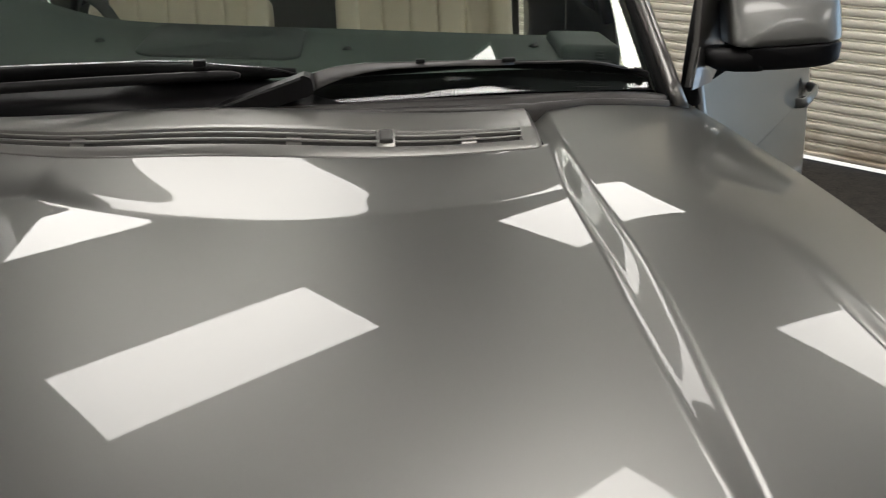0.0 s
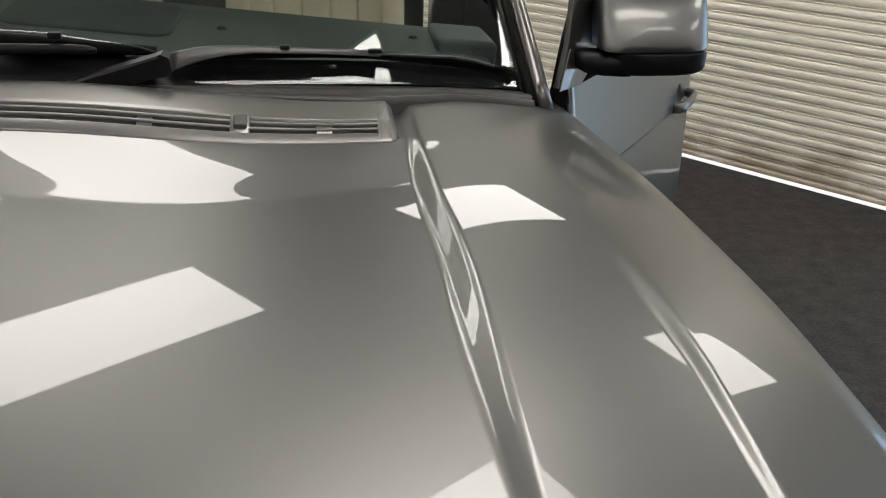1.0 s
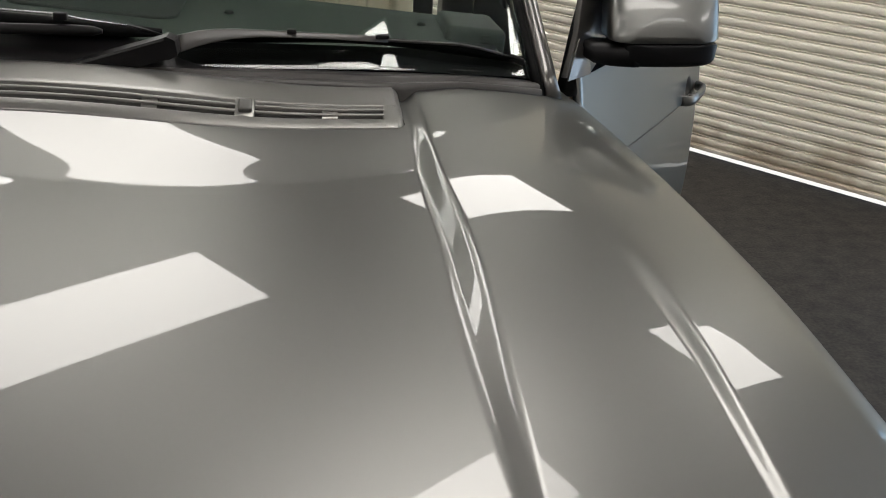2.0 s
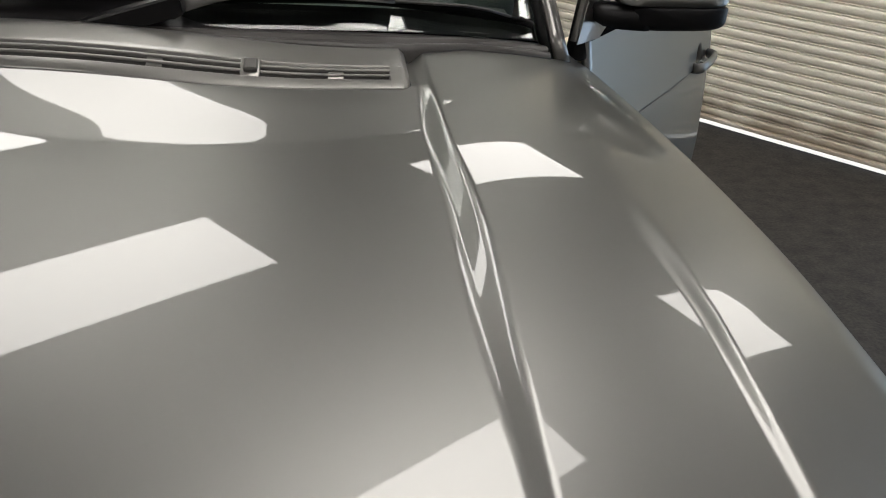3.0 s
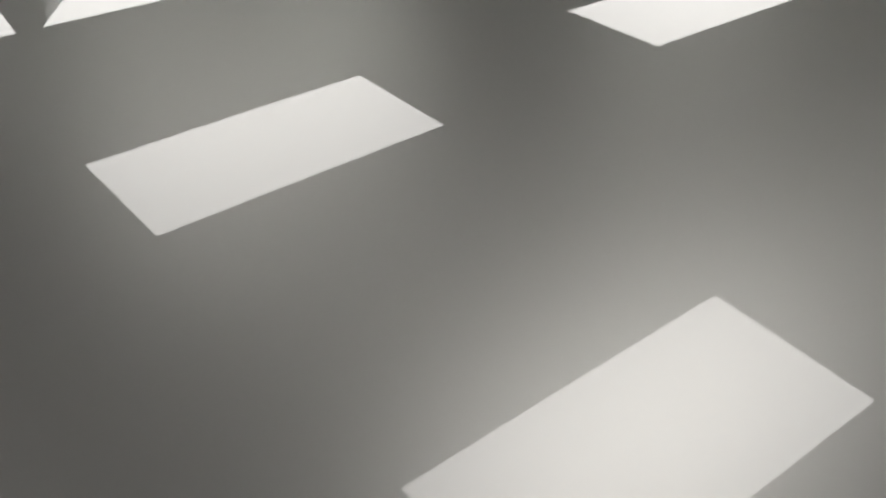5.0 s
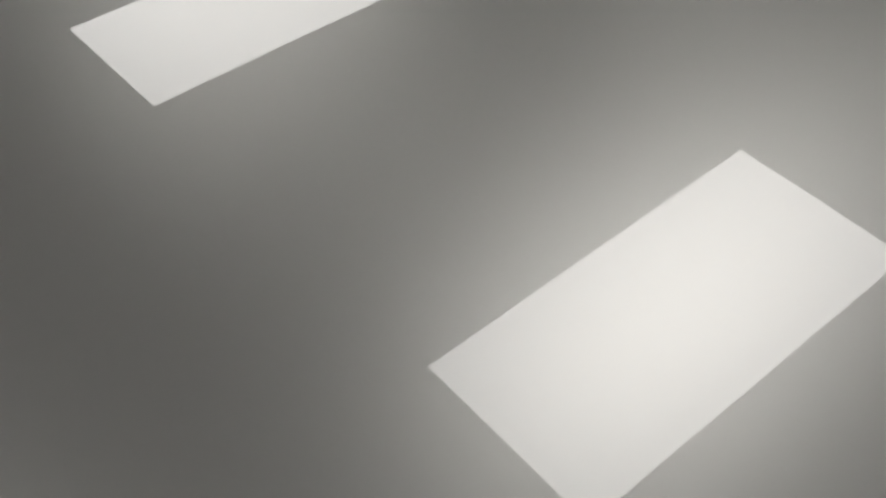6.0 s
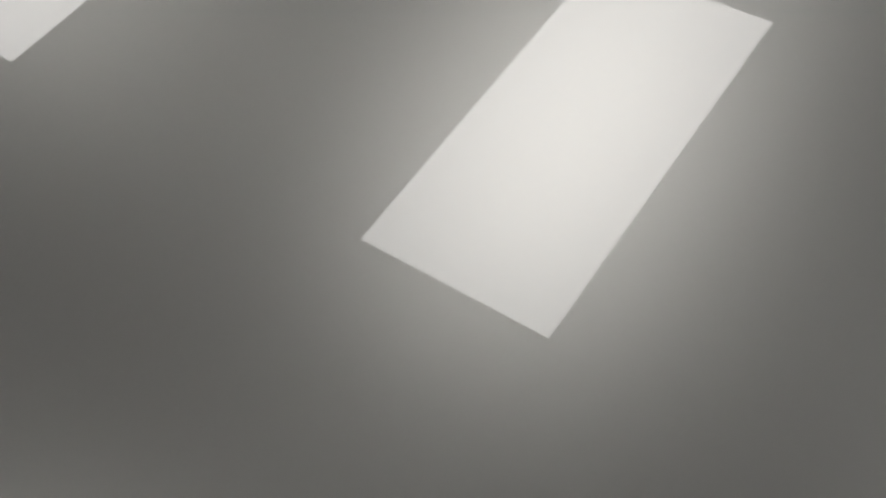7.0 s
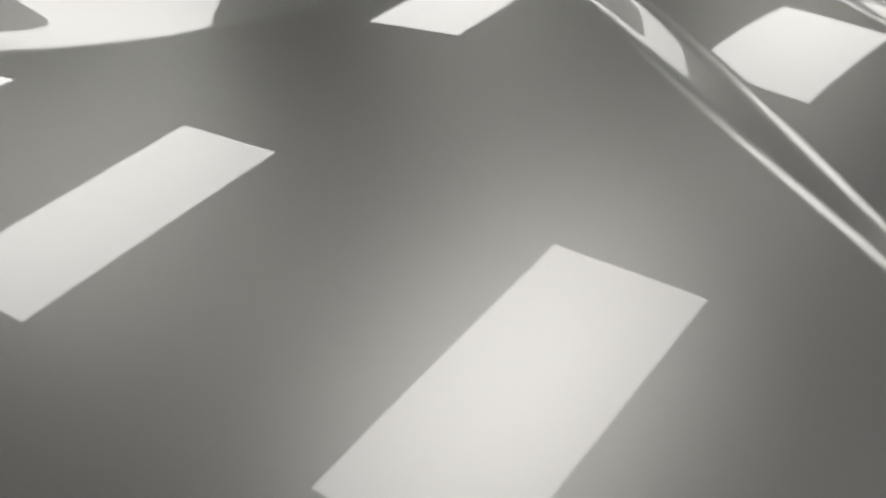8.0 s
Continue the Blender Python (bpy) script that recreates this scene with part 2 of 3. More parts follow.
def shutter():
    """Crowned steel slats, each hooked into the next by a narrow roll, hung just clear of the floor."""
    top = tagged(empty("roller_shutter", room(WALL_U + 0.03, (SH0 + SH1) / 2, 0)), "cream painted steel roller shutter with a stained bottom edge", "roller shutter", kind="structure")
    top.rotation_euler = (0, 0, TURN)
    length = SH1 - SH0
    pitch = PITCH
    # a narrow roll between two grooves, then the broad face, a little crowned
    prof = [(0.0065, 0.0), (0.004, 0.0022), (-0.001, 0.0036), (-0.0035, 0.0065), (-0.002, 0.0092), (0.004, 0.0110), (0.0065, 0.0125), (0.0045, 0.0145), (-0.001, 0.0162), (-0.005, 0.0195),
            (-0.0075, 0.026), (-0.0086, 0.034), (-0.0086, 0.042), (-0.0075, 0.0485), (-0.004, 0.0525), (0.002, 0.0545), (0.0065, 0.0559)]
    bm = sheet([[(dx, y, dz / 0.056 * pitch) for dx, dz in prof] for y in (-length / 2, length / 2)])
    bmesh.ops.recalc_face_normals(bm, faces=bm.faces)
    me = bpy.data.meshes.new("slat")
    bm.to_mesh(me)
    bm.free()
    for p in me.polygons:
        p.use_smooth = True
    me.materials.append(SHUTTER)
    z = 0.045
    while z < CEIL + 0.05:
        s = new("slat", me)
        s.parent = top
        s.location = (0, 0, z)
        z += pitch
    bm = bmesh.new()
    box(bm, (0.03, length, 0.022), Matrix.Translation((0, 0, 0.040)), 0.004)
    part("bottom_rail", bm, SHUTTER, top)


PITCH = 0.056
shutter()


def ceiling_light():
    top = empty("ceiling_light", (0, 0, CEIL))
    bm = bmesh.new()
    for x, y, sx, sy in ((0, 0.288, 1.2, 0.012), (0, -0.288, 1.2, 0.012), (0.603, 0, 0.012, 0.588), (-0.603, 0, 0.012, 0.588)):
        box(bm, (sx, sy, 0.012), Matrix.Translation((x, y, 0.004)))
    part("frame", bm, FRAME, top, smooth=False)
    bm = bmesh.new()
    box(bm, (1.194, 0.564, 0.006), Matrix.Translation((0, 0, 0.004)))
    part("diffuser", bm, DIFFUSER, top, "glowing opal diffuser", smooth=False)
    return tagged(top, "flat white LED panel glowing in the ceiling", "ceiling light", "ceiling panels")


def place_lights():
    first = ceiling_light()
    a = Vector((-0.4893, 1.8398, 0))
    spots = [(i, j) for i in (-1, 0, 1) for j in (-3, -2, -1, 0, 1, 2)]
    for n, (i, j) in enumerate(spots):
        p = a + U * (2.393 * i) + V * (1.887 * j)
        m = Matrix.Translation((p.x, p.y, CEIL)) @ ROOM
        if n == 0:
            first.matrix_basis = m
        else:
            copy_thing(first, m)


place_lights()

# ---- the car ----
car = tagged(empty("car", (0, 0.6, 0)), "grey metallic four-wheel-drive estate car with one front door open", "car")
car_inv = Matrix.Translation((0, -0.6, 0))


def fit(name, bm, mat, parent=None, label="", smooth=True, recalc=True):
    """A part of the car, given in room coordinates."""
    if parent is None or parent is car:
        bmesh.ops.transform(bm, matrix=car_inv, verts=bm.verts)
        return link(name, bm, mat, car, label, smooth, recalc)
    inv = Matrix.Translation(-(parent.location + car.location)) if parent.parent else Matrix.Translation(-parent.location)
    bmesh.ops.transform(bm, matrix=inv, verts=bm.verts)
    return link(name, bm, mat, parent, label, smooth, recalc)


def ease(t):
    t = np.clip(t, 0, 1)
    return t * t * (3 - 2 * t)


def soft_ramp(t, w):
    """0 below, t above, rounded over w."""
    return 0.5 * (t + np.sqrt(t * t + w * w))


def vent_line(x):
    """Where the bonnet ends at the cowl grille."""
    x = np.clip(x, -0.42, 0.5)
    return -0.0566 - 0.1252 * x + 0.247 * x * x


def fillet_step(t, a):
    """0 to 1 as t goes from 0 to 1: a straight face with a round fillet over a at either end."""
    f = lambda v: np.where(v < -a, 0, np.where(v > a, v, (v + a) ** 2 / (4 * a)))
    return f(t) - f(t - 1)


KICK = ((0.12402, 0.02328, 0.01843, -0.00768),
        (-0.04897, 0.02410, -0.05498, 0.00512),
        (0.08622, -0.10463, 0.00739),
        (-0.03522, 0.06439),
        (-0.00204,))


def middle(x, y):
    """Flat middle of the bonnet, which kicks up towards the cowl; rows of KICK are powers across, columns along."""
    y = np.minimum(y, vent_line(x) + 0.012)
    q = np.clip(x, -0.3, 0.5)
    d = y - (-0.247 - 0.2361 * q + 0.7558 * q * q - 0.1167 * q ** 3)
    a, b = q / 0.3, (d - 0.08) / 0.1
    e = sum(k * a ** i * b ** j for i, row in enumerate(KICK) for j, k in enumerate(row))
    return 1.15 + 0.0403 * y - 0.0357 * y * y + e * soft_ramp(d, 0.004)


def vent_height(x):
    x = np.clip(x, -0.42, 0.482)
    return middle(x, vent_line(x)) + 0.0005


FLANK = ((1.140160, 0.041706, -0.038669, 0.014372, 0.010054, -0.005835),
         (-0.021325, -0.014589, -0.005839, -0.005516, -0.003385),
         (-0.008773, -0.005362, 0.001260, 0.003551),
         (-0.002103, 0.003199, 0.000389),
         (-0.000967, -0.000069),
         (0.000441,))


def flank(ax, y):
    """The raised side of the bonnet, one smooth sheet from the crease to the outer edge; rows of FLANK are powers across, columns along."""
    X, Y = (ax - 0.72) / 0.2, (y + 0.4) / 0.7
    return sum(k * X ** i * Y ** j for i, row in enumerate(FLANK) for j, k in enumerate(row))


def bead(ax, y):
    """A soft step along the flank that dies out towards the windscreen."""
    Y, X = y + 0.7, ax - 0.733
    at = 0.733 - 0.06 * np.clip(y + 0.72, 0, 0.4)
    wide = 0.0125 + 0.06 * np.clip(y + 0.70, 0, 0.3)
    return ease((-0.38 - y) / 0.32) * (0.009430 +0.010443 * Y -0.080535 * X +0.107789 * X * Y) * fillet_step((ax - at) / wide + 0.5, 0.35)


def crease(ax, y):
    """0 inside, 1 outside the crease; its face is steeper towards the windscreen."""
    rise = flank(0.529, y) - middle(0.495, y)
    steep = 0.72 + 0.33 * ease((y + 0.70) / 0.40) - 0.12 * ease((-0.80 - y) / 0.3)
    wide = np.clip(rise / steep, 0.020, 0.030)
    at = 0.502 + 0.0115 * ease((-0.18 - y) / 0.35) + 0.004 * ease((-0.70 - y) / 0.3)
    return fillet_step((ax - at) / wide + 0.5, 0.25)


def hood_z(x, y):
    """The bonnet: the middle, raised flanks beyond a crease, a bead, and the rounded outer edge."""
    x, y = np.asarray(x, float), np.asarray(y, float)
    ax = np.abs(x)
    side = flank(ax, y) + bead(ax, y)
    inner = middle(x, y)
    z = inner + (side - inner) * crease(ax, y)
    z = z - (10.3577 +2.8701 * (y + 0.3)) * np.clip(ax - 0.87, 0, 1) ** 2 - (0.7591 +2.2968 * (y + 0.3)) * np.clip(ax - 0.79, 0, 1) ** 2
    r = np.clip(ax - 0.934, 0, 0.0203)
    z = z - (0.021 - np.sqrt(0.021 ** 2 - r * r))
    n = np.clip(-1.13 - y, 0, 1)
    return z - 1.5 * n * n - 30 * n ** 4


def glass_edge(x):
    """Lower edge of the windscreen."""
    return 0.12 + 0.22 * x * x + 0.16 * x ** 6, 1.206 - 0.05 * x * x - 0.09 * x ** 6


def spaced(stops):
    out = []
    for (a, n), (b, _) in zip(stops, stops[1:]):
        out += [a + (b - a) * k / n for k in range(n)]
    return out + [stops[-1][0]]


def vent_lip(x):
    """Rear edge of the bonnet along the grille, rounded at the grille's ends."""
    r = np.clip(np.abs(x) - 0.460, 0, 0.022)
    return vent_line(x) - 0.003 + 0.022 - np.sqrt(0.022 ** 2 - r * r)


def cowl_low(x):
    """The cowl lies flatter towards its ends."""
    return 1 - 0.30 * float(ease((abs(x) - 0.12) / 0.34))


def build_hood():
    xs = spaced([(0, 46), (0.46, 14), (0.482, 52), (0.545, 36), (0.705, 60), (0.765, 20), (0.805, 50), (0.9545, 1)])
    xs = [-x for x in reversed(xs[1:])] + xs
    ys = spaced([(-1.34, 40), (-1.10, 70), (-0.34, 100), (0.08, 70), (0.36, 1)])
    X, Y = np.meshgrid(xs, ys)
    lip = vent_lip(X)
    step = np.diff(ys).max()
    Y = np.where((np.abs(X) < 0.4818) & (Y > lip) & (Y < lip + 2 * step), lip, Y)
    Z = hood_z(X, Y)
    bm = bmesh.new()
    vs = {}

    def vert(i, j):
        if (i, j) not in vs:
            vs[i, j] = bm.verts.new((X[i, j], Y[i, j], Z[i, j]))
        return vs[i, j]

    for i in range(len(ys) - 1):
        for j in range(len(xs) - 1):
            xm = (xs[j] + xs[j + 1]) / 2
            if abs(xm) < 0.482 and ys[i] > vent_lip(xm) - 0.0005 or abs(xm) < 0.79 and ys[i] > glass_edge(xm)[0] + 0.02:
                continue
            bm.faces.new((vert(i, j), vert(i, j + 1), vert(i + 1, j + 1), vert(i + 1, j)))
    hood = fit("bonnet", bm, PAINT, car, "grey metallic bonnet with two long creases", recalc=False)
    return hood


hood = build_hood()


def strip(x0, x1, profile, n=60):
    """A band along the cowl: profile gives (behind the bonnet's edge, above it)."""
    rows = []
    for k in range(n + 1):
        x = x0 + (x1 - x0) * k / n
        rows.append([(x, float(vent_line(x)) + a, float(vent_height(x)) + b * (cowl_low(x) if b > 0 else 1)) for a, b in profile])
    return sheet(rows)


def build_cowl():
    cowl = fit("cowl_grille", strip(-0.9, 0.47, [(0.002, -0.03), (0.0, -0.002), (0.0008, 0.0008), (0.0018, 0.0016), (0.0215, 0.0118), (0.0228, 0.0120), (0.0236, 0.0112), (0.024, -0.010)]), PAINT_SATIN, car, "grey cowl panel with horizontal air slats")
    fit("cowl_deck", strip(-0.9, 0.47, [(0.058, 0.012), (0.0582, 0.0280), (0.059, 0.0292), (0.0605, 0.0298), (0.075, 0.0320), (0.10, 0.0360), (0.135, 0.0408), (0.152, 0.0410), (0.165, 0.02)]), PAINT_SATIN, car)
    fit("shut_gap", strip(-0.9, 0.482, [(-0.006, -0.012), (0.004, -0.012)]), RECESS, car)
    fit("grille_recess", strip(-0.9, 0.452, [(0.02, -0.016), (0.055, -0.010), (0.0595, 0.0275)]), RECESS, car)
    for k in range(2):
        a = 0.0345 + 0.0125 * k
        b = 0.52 * a
        slat = strip(-0.9, 0.452, [(a - 0.0005, b - 0.0035), (a - 0.0005, b - 0.0005), (a, b), (a + 0.0030, b + 0.0012), (a + 0.0036, b + 0.0008), (a + 0.0036, b - 0.0035)])
        fit("slat", slat, PAINT_SATIN, car)
    # webs that carry the slats
    for x in (-0.55, -0.26, 0.09, 0.365):
        fit("slat_web", strip(x - 0.012, x + 0.012, [(0.0245, 0.000), (0.0255, 0.0080), (0.036, 0.0142), (0.049, 0.0208), (0.0565, 0.0235), (0.0575, 0.010)], 2), PAINT_SATIN, car)
    # closed, rounded end of the grille
    end = [(0.0, -0.03), (0.0, -0.001), (0.0008, 0.0008), (0.0018, 0.0018), (0.010, 0.0062), (0.0235, 0.0132), (0.058, 0.0292), (0.064, 0.0304), (0.09, 0.0345), (0.148, 0.0410), (0.165, 0.02), (0.166, -0.03)]
    rows = []
    for x, h in ((0.4495, 0.0), (0.450, 0.99), (0.4515, 1.0), (0.458, 1.0), (0.463, 0.998), (0.468, 0.985), (0.4725, 0.955), (0.476, 0.90), (0.4795, 0.82), (0.4820, 0.66), (0.4835, 0.4), (0.4838, 0.0)):
        s = float(vent_lip(x) - vent_line(x)) + 0.0035
        rows.append([(x, float(vent_line(x)) + max(a, s), float(vent_height(x)) - 0.03 + (b * (cowl_low(x) if b > 0 else 1) + 0.03) * h) for a, b in end])
    fit("grille_end", sheet(rows), PAINT_SATIN, car)
    # washer nozzle in the grille
    x = 0.234
    tilt = Matrix.Translation((x, float(vent_line(x)) + 0.041, float(vent_height(x)) + 0.0185)) @ Matrix.Rotation(radians(27.5), 4, "X")
    bm = bmesh.new()
    box(bm, (0.030, 0.046, 0.010), tilt @ Matrix.Translation((0, 0, -0.003)), 0.002)
    fit("washer_mount", bm, PAINT_SATIN, car)
    bm = bmesh.new()
    box(bm, (0.0215, 0.027, 0.012), tilt @ Matrix.Translation((0.001, 0.002, 0.003)), 0.0045, 3)
    fit("washer_nozzle", bm, NOZZLE, car, "dark grey rounded washer nozzle")


build_cowl()


def glass_point(x, s):
    """A point of the windscreen: s runs up the glass from its lower edge, in metres."""
    y, z = glass_edge(x)
    ease_off = x ** 6 * (1 - math.exp(-1.5 * s))
    return (x * (1 - 0.07 * s), y + 0.857 * s - 0.16 * ease_off, z + 0.515 * s + 0.09 * ease_off)


def build_windscreen():
    rows = [[glass_point(x, s) for x in np.linspace(-0.757, 0.757, 161)] for s in np.linspace(-0.015, 0.88, 24)]
    g = fit("windscreen", sheet(rows), GLASS, car, "green-tinted windscreen glass")
    sol = g.modifiers.new("thick", "SOLIDIFY")
    sol.thickness = 0.005
    g.visible_shadow = False
    # black printed border under the glass
    rows = [[Vector(glass_point(x, s)) + Vector((0, 0.004, -0.007)) for x in np.linspace(-0.745, 0.745, 81)] for s in (0.0, 0.04, 0.082)]
    fit("windscreen_border", sheet(rows), RUBBER, car)
    # small print on the border, too small to read
    marks = bmesh.new()
    for k, w in enumerate((0.004, 0.007, 0.003, 0.008, 0.005, 0.009, 0.003, 0.006)):
        at = Vector(glass_point(0.592 + 0.0077 * k, 0.028)) + Vector((0, 0.0022, -0.0045))
        box(marks, (w, 0.0008, 0.0022), Matrix.Translation(at) @ Matrix.Rotation(radians(-59), 4, "X"))
    fit("glass_marking", marks, RECESS, car, "small pale print on the black border", smooth=False)
    # rubber seal along the lower edge: it lies on the cowl, then on the bonnet
    rows = []
    for x in np.linspace(-0.762, 0.762, 101):
        y, z = glass_edge(x)
        out = float(np.clip((abs(x) - 0.44) / 0.15, 0, 1))
        y0 = (float(vent_line(x)) + 0.146) * (1 - out) + (y - 0.05) * out
        low = (float(vent_height(x)) + 0.0405 * cowl_low(x)) * (1 - out) + float(hood_z(x, y0)) * out
        top = z + 0.005
        low = min(low, top - 0.010)
        prof = [(0.0, -0.035), (0.01, 0.001), (0.06, 0.0055), (0.16, 0.0075), (0.26, 0.0068), (0.32, 0.0045), (0.38, 0.0055), (0.48, 0.0085), (0.62, 0.0085), (0.74, 0.0065), (0.86, 0.004), (0.96, 0.001)]
        row = [(x, y0 + (y - y0) * f, low + (top - low) * max(0, f) + b) for f, b in prof]
        rows.append(row + [(x, y + 0.004, top - 0.001), (x, y + 0.009, z + 0.006), (x, y + 0.010, z - 0.02)])
    fit("windscreen_seal", sheet(rows), SEAL, car, "black rubber windscreen seal")


build_windscreen()


def pillar(side):
    """A windscreen pillar with its black seal."""
    rows, seal = [], []
    for s in np.linspace(-0.035, 0.9, 14):
        a = Vector(glass_point(0.762 * side, s))
        w = 0.044
        rows.append([a + Vector(o) for o in ((0.004 * side, -0.002, 0.004), (0.010 * side, -0.012, 0.012), (0.026 * side, -0.014, 0.013), (0.038 * side, -0.006, 0.007),
                                             (w * side, 0.012, -0.004), (w * side, 0.05, -0.02), (0.0, 0.06, -0.03))])
        b = Vector(glass_point(0.749 * side, s))
        seal.append([b + Vector(o) for o in ((0, 0.0, 0.003), (0.004 * side, -0.008, 0.009), (0.012 * side, -0.010, 0.010), (0.019 * side, -0.004, 0.006), (0.018 * side, 0.01, -0.004))])
    fit("windscreen_pillar", loft(rows), PILLAR, car)
    fit("pillar_seal", loft(seal), RUBBER, car)


pillar(1)
pillar(-1)


def build_wipers():
    # passenger side: a cranked arm that rises from under the cowl, a knee cap, then a broad link along the blade
    rings = []
    for k in range(7):
        f = k / 6
        xt, zt, xb, zb = -0.075 + 0.177 * f, 1.211 + 0.055 * f, -0.02 + 0.126 * f, 1.196 + 0.035 * f
        rings.append([Vector(o) for o in ((xb, 0.100, zb), (xt, 0.098, zt - 0.004), (xt, 0.101, zt), (xt, 0.136, zt + 0.001), (xt, 0.139, zt - 0.004), (xb, 0.137, zb))])
    fit("wiper_arm", bevelled(loft(rings), 0.0012), BLACK, car, "black cranked wiper arm", smooth=False)
    rings = [[Vector((x, 0.0965 if o < 1 else 0.141, z)) for o, x, z in ((0, xb, zb), (0, xt, zt), (1, xt, zt), (1, xb, zb))]
             for xb, zb, xt, zt in ((0.1025, 1.2295, 0.0985, 1.2665), (0.107, 1.2305, 0.103, 1.2672), (0.1185, 1.237, 0.1135, 1.2630), (0.1195, 1.240, 0.1165, 1.260))]
    fit("arm_knee", bevelled(loft(rings), 0.0012), BLACK, car, smooth=False)
    rings = []
    for x, yt, zt, yb, zb in ((0.110, 0.150, 1.260, 0.128, 1.2325), (0.125, 0.151, 1.2635, 0.129, 1.2385), (0.147, 0.153, 1.2685, 0.132, 1.246), (0.17, 0.156, 1.2710, 0.137, 1.2520), (0.205, 0.160, 1.2722, 0.144, 1.2580), (0.25, 0.166, 1.2705, 0.153, 1.2605),
                              (0.30, 0.173, 1.2680, 0.161, 1.2590), (0.36, 0.184, 1.2642, 0.174, 1.2560), (0.42, 0.195, 1.2610, 0.187, 1.2515), (0.47, 0.206, 1.2572, 0.198, 1.2480)):
        d = 0.012 * min(1.0, max(0.0, (x - 0.11) / 0.05))
        yt, zt, yb, zb = yt + d, zt - 0.19 * d, yb + d, zb - 0.19 * d
        rings.append([Vector(o) for o in ((x, yb, zb), (x, yb + 0.001, zb + 0.002), (x, yt - 0.003, zt - 0.001), (x, yt, zt), (x, yt + 0.010, zt - 0.001), (x, yt + 0.012, zb))])
    fit("wiper_link", loft(rings), ARM, car, "satin black tapered wiper link")
    # blade: a deep black spoiler that stands on the glass
    stops = ((0.13, 0.20, 0.30, 0.40, 0.49, 0.60, 0.68, 0.735), (0.186, 0.195, 0.212, 0.234, 0.247, 0.268, 0.291, 0.308), (1.245, 1.245, 1.244, 1.2415, 1.235, 1.2185, 1.2065, 1.197),
             (0.184, 0.194, 0.207, 0.224, 0.238, 0.257, 0.283, 0.304), (1.251, 1.2565, 1.2575, 1.2535, 1.2475, 1.2396, 1.2195, 1.202))
    rings = []
    for x in np.linspace(0.13, 0.735, 34):
        yb, zb, yt, zt = [float(sum(np.interp(min(max(x + d, 0.13), 0.735), stops[0], s) for d in (-0.03, 0, 0.03)) / 3) for s in stops[1:]]
        h = zt - zb
        rings.append([Vector(o) for o in ((x, yb - 0.001, zb - 0.004), (x, yb - 0.006, zb + 0.25 * h), (x, yt - 0.008, zt - 0.002), (x, yt - 0.003, zt + 0.001), (x, yt + 0.006, zt), (x, yt + 0.008, zb - 0.002))])
    fit("wiper_blade", loft(rings), RUBBER, car, "black aerodynamic wiper blade resting on the glass")
    # thin glossy lip along the blade's upper half
    fit("blade_rail", bar([(0.47, 0.203, 1.2515), (0.54, 0.216, 1.2470), (0.60, 0.231, 1.2425), (0.64, 0.249, 1.2335), (0.69, 0.277, 1.2175)], 0.0025, 8), ARM, car)
    for x, y, z in ((0.302, 0.184, 1.2665), (0.46, 0.215, 1.2555)):
        bm = bmesh.new()
        box(bm, (0.024 if x > 0.4 else 0.016, 0.016, 0.007), Matrix.Translation((x, y, z)), 0.0015)
        fit("blade_clip", bm, BLACK, car)
    # tip cap
    bm = bmesh.new()
    box(bm, (0.03, 0.014, 0.013), Matrix.Translation((0.722, 0.297, 1.204)) @ Matrix.Rotation(radians(22), 4, "Y"), 0.003)
    fit("blade_tip", bm, BLACK, car)
    # driver side: blade with a bright upper edge and a round arm in front of it
    rings = []
    for f in np.linspace(0, 1, 12):
        x = -0.66 + 0.745 * f
        y = 0.185 + 0.02 * (1 - f)
        z = 1.268 + 0.014 * math.sin(math.pi * f) - 0.022 * max(0, f - 0.55)
        w = 0.020 * min(1, 5 * (1 - f) + 0.25)
        p = Vector((x, y, z))
        rings.append([p + Vector(o) for o in ((0, -0.014, -w), (0, -0.016, 0), (0, -0.004, 0.006), (0, 0.004, 0.006), (0, 0.008, -w))])
    fit("wiper_blade", loft(rings), RUBBER, car, "black wiper blade")
    bm = bar([(-0.66, 0.165, 1.292), (-0.4, 0.172, 1.2940), (-0.163, 0.174, 1.2903), (-0.085, 0.174, 1.2860), (-0.05, 0.173, 1.2800), (0.037, 0.172, 1.2700)], [0.0032, 0.0032, 0.0032, 0.003, 0.0024, 0.0016], 8, 0.6)
    fit("wiper_rail", bm, CHROME, car, "thin bright wiper rail")
    fit("wiper_rail", bar([(0.03, 0.172, 1.2705), (0.06, 0.171, 1.2645), (0.088, 0.170, 1.2565)], 0.003, 8, 0.6), BLACK, car)
    bm = bmesh.new()
    box(bm, (0.022, 0.014, 0.012), Matrix.Translation((-0.076, 0.170, 1.2835)), 0.002)
    fit("blade_clip", bm, BLACK, car)
    fit("wiper_arm", bar([(-0.75, 0.12, 1.235), (-0.5, 0.138, 1.262), (-0.232, 0.150, 1.264), (-0.05, 0.155, 1.2635), (-0.022, 0.155, 1.263), (-0.008, 0.155, 1.2625)], [0.010, 0.010, 0.0095, 0.009, 0.008, 0.004], 12), BLACK, car, "black round wiper arm")
    # black plastic tray between deck and glass; its run up the glass imitates shadow
    rows = []
